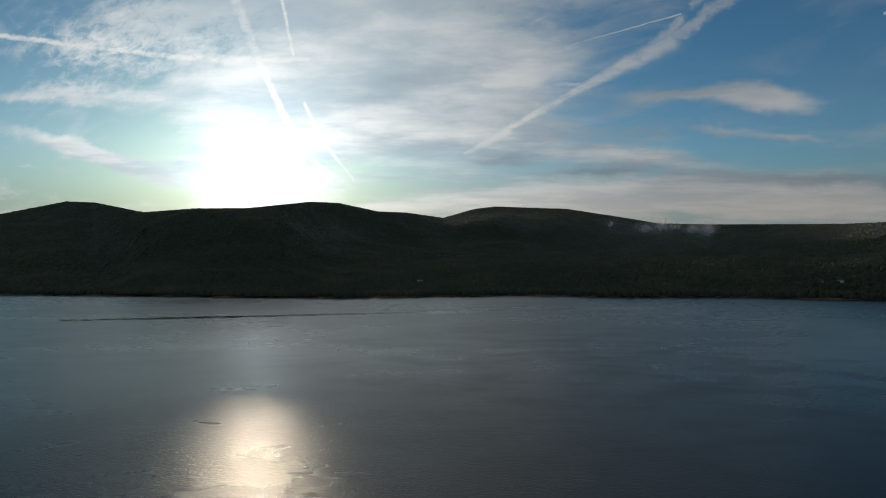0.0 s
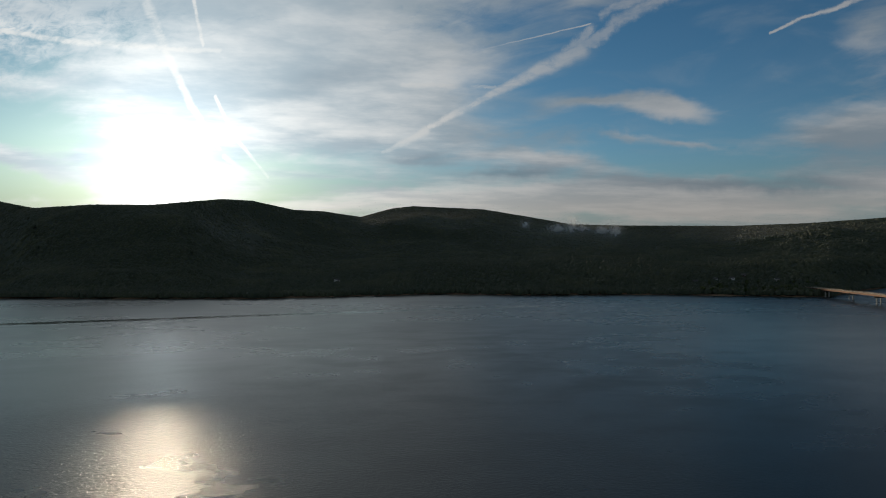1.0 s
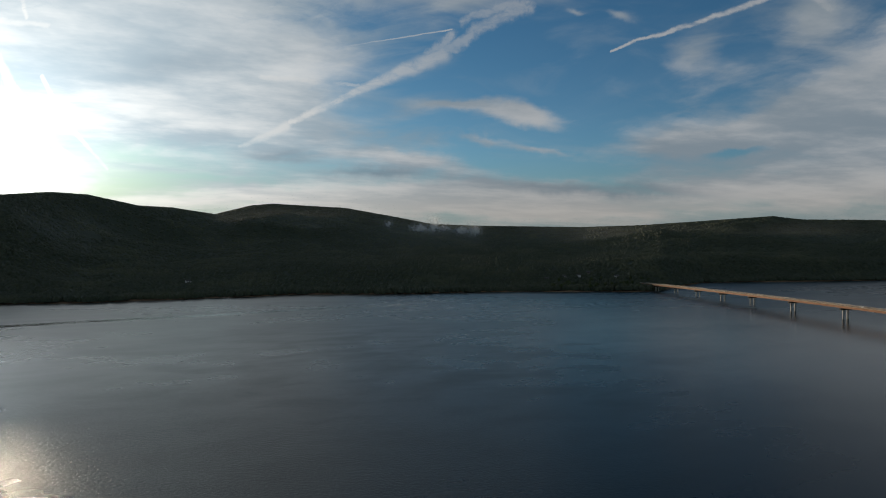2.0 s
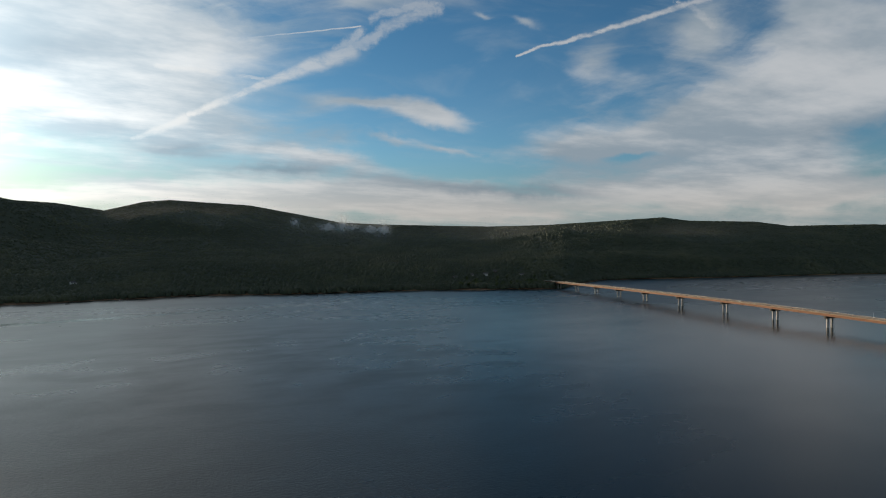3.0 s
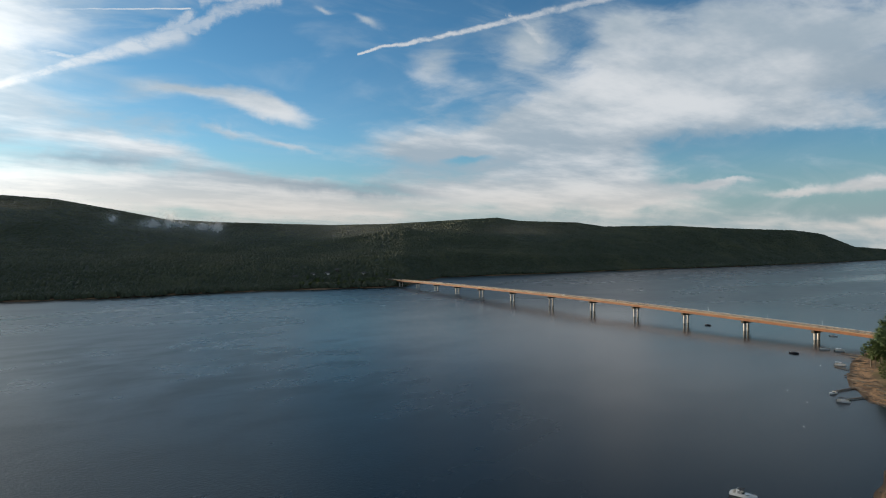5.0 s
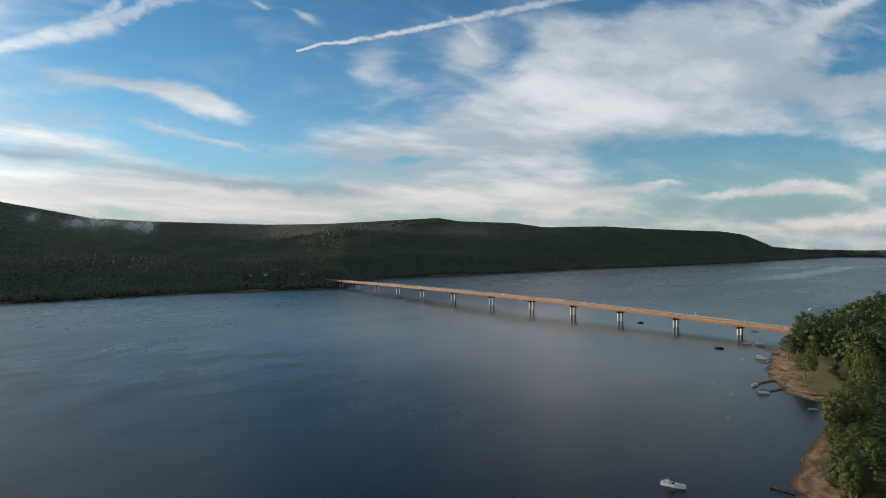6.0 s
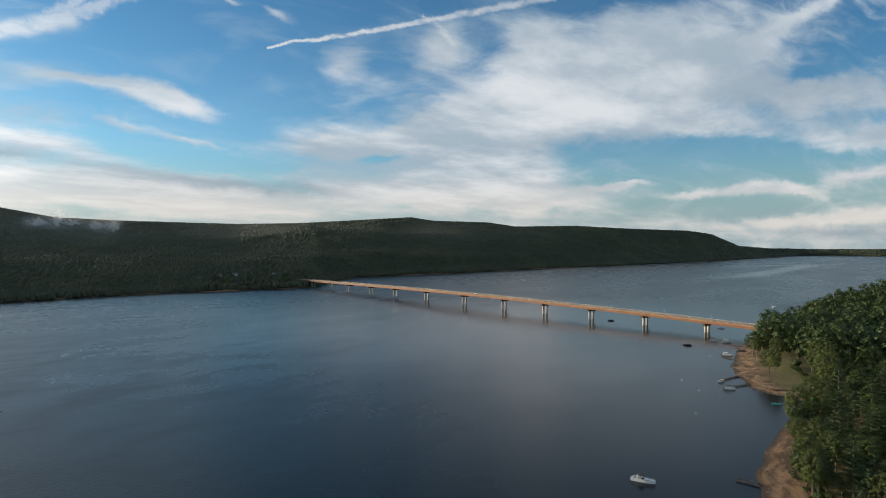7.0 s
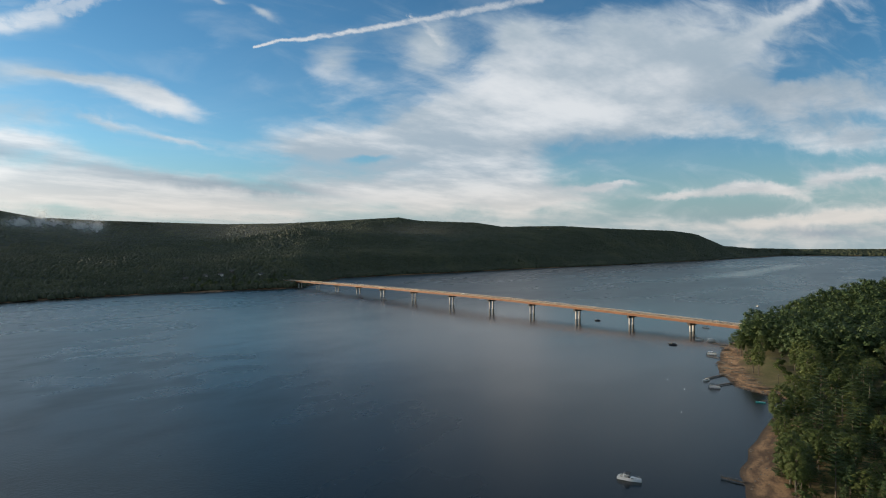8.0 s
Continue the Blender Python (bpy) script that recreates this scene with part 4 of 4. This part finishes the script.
def near_woods():
    """Places of the near bank's trees, nearest to the open water first."""
    rng = np.random.default_rng(5)
    spots = []
    gaps = np.random.default_rng(77)
    for gx in np.arange(196, 1010, 6.9):
        for gy in np.arange(-70, 116, 6.9):
            x, y = gx + rng.uniform(-3.6, 3.6), gy + rng.uniform(-3.6, 3.6)
            d = float(inland(np.array([x]), np.array([y]))[0])
            clear = 12 if x < 300 else 7 if x < 386 else 14
            if 384 < x < 500 and y > 34 + (x - 390) * 0.27:      # the lawn behind the beach
                continue
            if 500 <= x < 640 and d < 16:
                clear = 16
            if d < clear or (x > 586 and abs(y - 110) < 14):
                continue
            if math.degrees(math.atan2(y, x)) < -4:
                continue
            if d > 24 and gaps.random() < (0.06 if x < 420 else 0.2):                   # gaps between the crowns
                continue
            spots.append((x, y))
    return sorted(spots, key=lambda p: math.hypot(*p))


SPOTS = near_woods()
LONE = [(431, 66), (437, 70), (484, 72), (498, 88), (506, 92), (513, 84), (524, 90), (540, 86), (396, 36), (404, 33)]
kept = 300
used = set()
rng = np.random.default_rng(8)
for n, (x, y) in enumerate(LONE + SPOTS[:kept]):
    pine = rng.random() < (0.62 if x < 420 else 0.3)
    stock = PINES if pine else OAKS
    i = int(rng.integers(len(stock)))
    if n < len(LONE):
        stock, i = OAKS, n % 3
    grow = rng.uniform(0.58, 1.16) * (0.84 if x < 290 else 1.0)
    m = Matrix.Translation((x, y, ground_z(x, y) - 0.1)) @ Matrix.Rotation(rng.uniform(0, 6.28), 4, "Z") @ Matrix.Diagonal((grow, grow, grow * rng.uniform(0.9, 1.1), 1))
    ob = stock[i]
    key = ob.name
    if key in used:
        ob = copy_thing(ob, m)
    else:
        used.add(key)
        ob.matrix_basis = m
    ob["group"] = "trees of the near shore woods"

# taller trees on the point where the bridge lands
rng = np.random.default_rng(14)
for n in range(80):
    az = rng.uniform(31.0, 39.6)
    r = float(shore_r(az)) + (rng.uniform(14, 40) if n % 3 else rng.uniform(40, 120))
    x, y = r * math.sin(radians(az)), r * math.cos(radians(az))
    if ground_z(x, y) < 0.5:
        continue
    grow = rng.uniform(0.42, 0.72)
    ob = copy_thing(OAKS[int(rng.integers(len(OAKS)))], Matrix.Translation((x, y, ground_z(x, y) - 0.1)) @ Matrix.Rotation(rng.uniform(0, 6.28), 4, "Z") @ Matrix.Diagonal((grow * 1.2, grow * 1.2, grow, 1)))
    tagged(ob, "broadleaf tree on the far point beside the bridge", "tree", "trees of the far point")


def joined(name, co, fa, mat, label, category):
    """One big mesh from numpy triangles."""
    me = bpy.data.meshes.new(name)
    me.vertices.add(len(co)), me.loops.add(fa.size), me.polygons.add(len(fa))
    me.vertices.foreach_set("co", np.ascontiguousarray(co, dtype=np.float32).ravel())
    me.loops.foreach_set("vertex_index", np.ascontiguousarray(fa, dtype=np.int32).ravel())
    me.polygons.foreach_set("loop_start", np.arange(0, fa.size, 3))
    me.update(calc_edges=True)
    me.materials.append(mat)
    return tagged(new(name, me), label, category, kind="stuff")


def scatter(name, shapes, xyz, grow, mat, label, seed, category="forest", soft=False):
    """Stands copies of small shapes (vertices, triangles) at the places given, turned at random, in one mesh."""
    rng = np.random.default_rng(seed)
    pick = rng.integers(len(shapes), size=len(xyz))
    cos, fas, base = [], [], 0
    for k, (v, f) in enumerate(shapes):
        at, g = xyz[pick == k], grow[pick == k]
        a = rng.uniform(0, 6.283, len(at))
        c, s = np.cos(a)[:, None], np.sin(a)[:, None]
        x, y, z = v[:, 0][None], v[:, 1][None], v[:, 2][None]
        co = np.stack([(x * c - y * s) * g[:, :1], (x * s + y * c) * g[:, :1], z * g[:, 1:]], 2) + at[:, None]
        fa = f[None] + (np.arange(len(at)) * len(v))[:, None, None] + base
        cos.append(co.reshape(-1, 3)), fas.append(fa.reshape(-1, 3))
        base += co.shape[0] * co.shape[1]
    ob = joined(name, np.concatenate(cos), np.concatenate(fas), mat, label, category)
    if soft:
        smooth(ob.data)
    return ob


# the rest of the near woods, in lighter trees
shapes = []
for k in range(4):
    r = np.random.default_rng(60 + k)
    t = np.linspace(0.25, 0.95, 11)
    a = np.arange(11) * 2.4
    q = 0.23 * np.sin(np.clip((1 - t) * 1.3 + 0.1, 0, 1) * 1.57)
    cs = np.stack([np.cos(a) * q, np.sin(a) * q, t], 1)
    co, fa = leaf_cards(r, cs, np.full(11, 0.11), 30, 0.032, heart=np.array([0, 0, 0.55]))
    shapes.append((np.array(co), np.array(fa)))
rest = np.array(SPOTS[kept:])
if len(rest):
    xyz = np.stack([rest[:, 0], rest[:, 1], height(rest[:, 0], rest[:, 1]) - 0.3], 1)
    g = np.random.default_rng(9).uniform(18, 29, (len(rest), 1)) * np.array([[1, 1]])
    # Darker needle tone on all these crowns stands in for their shade
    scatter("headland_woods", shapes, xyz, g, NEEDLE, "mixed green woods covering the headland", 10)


def on_slope(az, el):
    """Where the sight line of that bearing and height meets the far shore's ground."""
    r = np.arange(float(shore_r(az)) + 6, 4500, 4.0)
    x, y = r * math.sin(radians(az)), r * math.cos(radians(az))
    under = np.nonzero(height(x, y) > EYE + r * math.tan(radians(el)))[0]
    i = under[0] if len(under) else 10
    return float(x[i]), float(y[i])


HOMES = [on_slope(az, el) for az, el in ((-2.2, -2.98), (30.5, -2.96), (32.1, -2.77), (33.4, -2.62), (34.3, -2.36), (36.8, -2.7))]


def clear_of_houses(x, y):
    """False in the gardens, which open towards the lake."""
    ok = np.ones(len(x), bool)
    for hx, hy in HOMES:
        r = math.hypot(hx, hy)
        u, v = hx / r, hy / r
        along, across = (x - hx) * u + (y - hy) * v, np.abs((x - hx) * -v + (y - hy) * u)
        ok &= ~((across < 5) & (along < 6) & (along > -8))
    return ok


def lump(seed):
    """A small crown with an uneven outline: two rings and a tip, its foot at zero."""
    r = np.random.default_rng(seed)
    co, fa = [], []
    for z, rad, turn in ((0.12, 0.40, 0.0), (0.62, 0.36, 0.8)):
        co += [(math.cos(i * 1.571 + turn) * rad * r.uniform(0.75, 1.25), math.sin(i * 1.571 + turn) * rad * r.uniform(0.75, 1.25), z * r.uniform(0.8, 1.2)) for i in range(4)]
    co.append((r.uniform(-0.1, 0.1), r.uniform(-0.1, 0.1), r.uniform(0.9, 1.1)))
    for i in range(4):
        j = (i + 1) % 4
        fa += [(i, j, 4 + i), (j, 4 + j, 4 + i), (4 + i, 4 + j, 8)]
    return np.array(co), np.array(fa)


def spire(seed):
    r = np.random.default_rng(seed)
    co, fa = [], []
    for z0, z1, rad in ((0.1, 0.6, 0.30), (0.4, 1.08, 0.22)):
        k = len(co)
        co += [(math.cos(i * 1.047) * rad * r.uniform(0.8, 1.2), math.sin(i * 1.047) * rad * r.uniform(0.8, 1.2), z0) for i in range(6)] + [(0, 0, z1)]
        fa += [(k + i, k + (i + 1) % 6, k + 6) for i in range(6)]
    return np.array(co), np.array(fa)


def far_woods():
    """The wooded hills across the lake: trees thin out with distance, where they hide one another."""
    rng = np.random.default_rng(21)
    n = 400000
    az = rng.uniform(-42, 90, n)
    u = rng.random(n)
    shore = shore_r(az)
    cz, cr, _ = np.array(CREST).T
    crest = np.interp(az, cz, cr)
    r = shore + 4 + (crest * 1.06 - shore) * u ** 1.3
    x, y = r * np.sin(np.radians(az)), r * np.cos(np.radians(az))
    z = height(x, y)
    keep = (z > 0.25) & clear_of_houses(x, y) & (rng.random(n) < 0.34) & (inland(x, y) < -200)
    x, y, z, r = x[keep], y[keep], z[keep], r[keep]
    g = rng.uniform(6.5, 12, len(x))
    grow = np.stack([g * rng.uniform(0.85, 1.45, len(x)) * (r / 1300) ** 0.5, g], 1)
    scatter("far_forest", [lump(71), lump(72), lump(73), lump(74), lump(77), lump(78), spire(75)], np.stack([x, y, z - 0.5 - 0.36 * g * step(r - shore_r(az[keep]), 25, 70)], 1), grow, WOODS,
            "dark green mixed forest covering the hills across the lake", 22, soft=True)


far_woods()


# ---- houses across the lake ----
def make_house(m, long, deep, wall, label):
    top = thing("house", label, "house", m, "houses across the lake")
    h, ridge = 3.4, 2.4
    part("wall", loft(B(), [[(x, -deep / 2, -1.5), (x, deep / 2, -1.5), (x, deep / 2, h), (x, 0, h + ridge), (x, -deep / 2, h)] for x in (-long / 2, long / 2)]), wall, top)
    for side in (-1, 1):
        e, t = deep / 2 + 0.5, 0.2
        z = h - 0.5 * ridge / (deep / 2)
        slope = part("roof", loft(B(), [[(x, side * e, z + 0.03), (x, side * 0.01, h + ridge + 0.03), (x, side * 0.01, h + ridge + t), (x, side * e, z + t)] for x in (-long / 2 - 0.4, long / 2 + 0.4)]), ROOFING, top, "dark shingle roof slope")
        for x in (-long * 0.32, long * 0.05, long * 0.32):
            window = part("window", box(B(), (x, side * (deep / 2 + 0.04), 1.7), (1.3, 0.1, 1.4)), CLAPBOARD, top)
            part("pane", box(B(), (x, side * (deep / 2 + 0.1), 1.7), (1.1, 0.03, 1.2)), TINT, window)
    part("door", box(B(), (-long * 0.14, -deep / 2 - 0.05, 1.0), (1.0, 0.1, 2.1)), TIMBER, top)
    part("chimney", box(B(), (long * 0.2, 0.6, h + ridge), (0.8, 0.8, 1.9), bevel=0.04), ROCK, top)
    return top


rng = np.random.default_rng(41)
for n, (x, y) in enumerate(HOMES):
    face = math.atan2(-y, -x) + math.pi / 2 + rng.uniform(-0.4, 0.4)
    m = Matrix.Translation((x, y, ground_z(x, y) + 0.6)) @ Matrix.Rotation(face, 4, "Z")
    make_house(m, rng.uniform(7.5, 10.5), rng.uniform(6, 7.5), (CLAPBOARD, TIMBER, VINYL)[n % 3], ("pale clapboard house among trees above the lake", "brown timber house among trees above the lake", "cream house among trees above the lake")[n % 3])


# ---- mist ----
def mist_material(name, most, scale, stretch):
    """Thin vapour: white droplets in clear air, ragged and fading to the rim of its sheet."""
    mat = bpy.data.materials.new(name)
    mat.use_nodes = True
    g = Nodes(mat.node_tree)
    here = g.put("ShaderNodeTexCoord")
    local = here.outputs["Object"]
    world_at = g.put("ShaderNodeNewGeometry").outputs["Position"]
    rim = g.ramp(g.v("LENGTH", local), 0.0, 0.95, 1.0, 0.0)
    drift = g.v("MULTIPLY", world_at, stretch)
    rag = g.m("ADD", g.m("MULTIPLY", g.noise(drift, scale, 4, 0.55, 0.2), 0.6), g.m("MULTIPLY", g.noise(drift, scale * 4, 5, 0.6, 0.8), 0.4))
    fill = g.m("MULTIPLY", g.ramp(g.m("ADD", rag, g.m("MULTIPLY", rim, 0.35)), 0.44, 0.92), g.m("MULTIPLY", rim, most))
    clear, drop, through_it = g.put("ShaderNodeBsdfTransparent"), g.put("ShaderNodeBsdfDiffuse"), g.put("ShaderNodeBsdfTranslucent")
    drop.inputs["Color"].default_value = through_it.inputs["Color"].default_value = (0.9, 0.9, 0.9, 1)
    white, both = g.put("ShaderNodeMixShader"), g.put("ShaderNodeMixShader")
    g.tree.links.new(drop.outputs[0], white.inputs[1])
    g.tree.links.new(through_it.outputs[0], white.inputs[2])
    g.plug(both.inputs[0], fill)
    g.tree.links.new(clear.outputs[0], both.inputs[1])
    g.tree.links.new(white.outputs[0], both.inputs[2])
    g.tree.links.new(both.outputs[0], g.put("ShaderNodeOutputMaterial").inputs["Surface"])
    return mat


STEAM = mist_material("hill_mist", 0.6, 0.022, (1.0, 1.0, 1.0))


def mist_sheet(name, m, mat, label, bulge):
    n = 14
    bm = B()
    rows = [[bm.verts.new((-1 + 2 * i / n, bulge * math.sin(i * 0.9 + j * 0.7), -1 + 2 * j / n)) for i in range(n + 1)] for j in range(n + 1)]
    for a, b in zip(rows, rows[1:]):
        for i in range(n):
            bm.faces.new((a[i], a[i + 1], b[i + 1], b[i]))
    ob = part(name, bm, mat, soft=True)
    ob.matrix_basis = m
    return tagged(ob, label, "mist", kind="stuff")


for az, el, wide, high in ((15.6, 2.35, 60, 50), (18.6, 1.95, 130, 52), (19.9, 2.25, 80, 100), (20.8, 1.95, 110, 46), (22.6, 1.75, 120, 50), (23.7, 1.75, 90, 80)):
    for k in (1,):
        r = 2900 + 40 * k
        at = toward(az + 0.12 * (k - 1), el)
        at = at * (r / math.hypot(at.x, at.y)) + Vector((0, 0, EYE))
        m = Matrix.Translation(at) @ Matrix.Rotation(radians(-az + 12 * (k - 1)), 4, "Z") @ Matrix.Diagonal((wide * (1 - 0.15 * k), 12, high * (1 - 0.1 * k), 1))
        mist_sheet("hill_mist", m, STEAM, "white wisp of mist rising from the wooded hill", 0.25)

# Added sheets stand in for air haze, the first also for sun glow
HAZE = mist_material("valley_haze", 0.06, 0.0016, (1.0, 1.0, 2.5))
for az, el, r, wide, high in ((-16, 1.6, 1950, 640, 130), (7, 1.9, 3000, 900, 190), (19, 1.2, 2700, 800, 130), (35, 1.2, 2600, 800, 100), (51, 1.2, 2450, 700, 100)):
    at = toward(az, el)
    at = at * (r / math.hypot(at.x, at.y)) + Vector((0, 0, EYE))
    mist_sheet("valley_haze", Matrix.Translation(at) @ Matrix.Rotation(radians(-az), 4, "Z") @ Matrix.Diagonal((wide, 60, high, 1)), HAZE, "thin sheet added to stand in for haze before the wooded hills", 0.25)

# ---- the near beach ----
def stone_mesh(seed):
    bm = B()
    bmesh.ops.create_icosphere(bm, subdivisions=1, radius=1.0)
    r = random.Random(seed)
    for v in bm.verts:
        v.co *= r.uniform(0.75, 1.15)
        v.co.z *= 0.7
    me = bpy.data.meshes.new("stone")
    bm.to_mesh(me)
    bm.free()
    me.materials.append(ROCK)
    return me


STONES = [stone_mesh(i) for i in range(5)]
bank_of_stones = thing("stone_bank", "bank of rough brown stones along the edge of the lawn", "stones")
rng = np.random.default_rng(51)


def stone(x, y, size, parent):
    ob = new("stone", STONES[int(rng.integers(5))])
    ob.parent = parent
    ob.matrix_basis = Matrix.Translation((x, y, ground_z(x, y) + size * 0.2)) @ Euler((rng.uniform(-0.4, 0.4), rng.uniform(-0.4, 0.4), rng.uniform(0, 6))).to_matrix().to_4x4() @ Matrix.Diagonal((size, size * rng.uniform(0.7, 1.2), size, 1))


for i in range(110):
    t = rng.random()
    x, y = (386 + 3 * t, 43 + 24 * t) if t < 0.7 else (389 + 30 * (t - 0.7), 62 + 40 * (t - 0.7))
    stone(x + rng.uniform(0.3, 3.2), y + rng.uniform(-2, 1), rng.uniform(0.25, 0.75), bank_of_stones)
strewn = thing("beach_stones", "scattered brown stones and boulders on the sandy beach", "stones")
for i in range(150):
    x = rng.uniform(395, 570) if i < 110 else rng.uniform(226, 300)
    y = float(np.interp(x, NEAR_X, NEAR_Y)) - rng.uniform(0.5, 19 if x > 390 else 9)
    stone(x, y, rng.uniform(0.12, 0.5), strewn)


def make_log(x, y, turn, long, thick):
    top = thing("driftwood_log", "grey-brown driftwood log added on the sandy beach for a shadow stripe", "log", Matrix.Translation((x, y, ground_z(x, y) + thick * 0.7)) @ Matrix.Rotation(radians(turn), 4, "Z"), "driftwood logs")
    bm = B()
    bar(bm, (-long / 2, 0, 0), (0, 0.1, 0.05), thick, thick * 0.85, 9)
    bar(bm, (-0.02, 0.1, 0.05), (long / 2, -0.1, 0), thick * 0.85, thick * 0.5, 9)
    part("stem", bm, BARK, top)
    part("branch", bar(B(), (long * 0.1, 0, 0), (long * 0.24, 0.5, 0.6), thick * 0.35, thick * 0.12, 6), BARK, top)


# Logs added along the shadows' run, standing in for shadow stripes on the sand
for i in range(60):
    x = rng.uniform(392, 560)
    make_log(x, float(np.interp(x, NEAR_X, NEAR_Y)) - rng.uniform(1, 17), rng.uniform(70, 115), rng.uniform(3, 10), rng.uniform(0.2, 0.55))


def make_post(x, y, tall, label):
    top = thing("post", label, "post", Matrix.Translation((x, y, ground_z(x, y))))
    part("shaft", bar(B(), (0, 0, -0.4), (0, 0, tall), 0.1, 0.08, 10), TIMBER, top)
    part("cap", box(B(), (0, 0, tall + 0.05), (0.26, 0.26, 0.1), bevel=0.02), GELCOAT, top)


make_post(409, 52, 5.5, "tall timber pole standing on the lawn")
make_post(462, 88, 1.8, "white-topped marker post on the sandy beach")


def make_chair(x, y, turn):
    top = thing("lawn_chair", "white slatted lawn chair on the grass by the shore", "chair", Matrix.Translation((x, y, ground_z(x, y))) @ Matrix.Rotation(radians(turn), 4, "Z"), "lawn chairs")
    part("seat", box(B(), (0, 0, 0.4), (0.7, 0.65, 0.06), pose(0, 0, 0, 0, 6, 0), 0.01), GELCOAT, top)
    part("backrest", box(B(), (-0.42, 0, 0.75), (0.06, 0.65, 0.85), pose(0, 0, 0, 0, -12, 0), 0.01), GELCOAT, top)
    for px in (-0.25, 0.3):
        for py in (-0.32, 0.32):
            part("leg", box(B(), (px, py, 0.2), (0.07, 0.05, 0.42)), GELCOAT, top)
    for py in (-0.38, 0.38):
        part("armrest", box(B(), (0.05, py, 0.6), (0.75, 0.12, 0.04)), GELCOAT, top)


make_chair(404, 44, 80)
make_chair(406.5, 42.5, 100)


# ---- shrubs along the wood's edge ----
def make_shrub(seed, m):
    top = thing("shrub", "low green shrub at the edge of the woods", "shrub", m, "shrubs along the shore")
    r = np.random.default_rng(seed)
    stems = B()
    cs = []
    for k in range(7):
        a, q = k * 2.4, r.uniform(0.3, 1.3)
        cs.append((math.cos(a) * q, math.sin(a) * q, r.uniform(0.7, 1.9)))
        bar(stems, (0, 0, -0.2), cs[-1], 0.05, 0.02, 5)
    part("stem", stems, BARK, top)
    part("crown", leaf_cards(r, cs, np.full(7, 0.75), 30, 0.26, heart=np.array([0, 0, 0.8])), LEAF, top)
    return top


shrubs = []
for i in range(70):
    x = rng.uniform(222, 384) if i < 52 else rng.uniform(392, 480)
    back = rng.uniform(14, 19) if x < 310 else rng.uniform(3.5, 7) if x < 384 else rng.uniform(36, 42)
    y = float(np.interp(x, NEAR_X, NEAR_Y)) - back
    g = rng.uniform(0.8, 1.7)
    m = Matrix.Translation((x, y, ground_z(x, y))) @ Matrix.Rotation(rng.uniform(0, 6), 4, "Z") @ Matrix.Diagonal((g, g, g * rng.uniform(0.8, 1.2), 1))
    if i < 4:
        shrubs.append(make_shrub(80 + i, m))
    else:
        copy_thing(shrubs[i % 4], m)
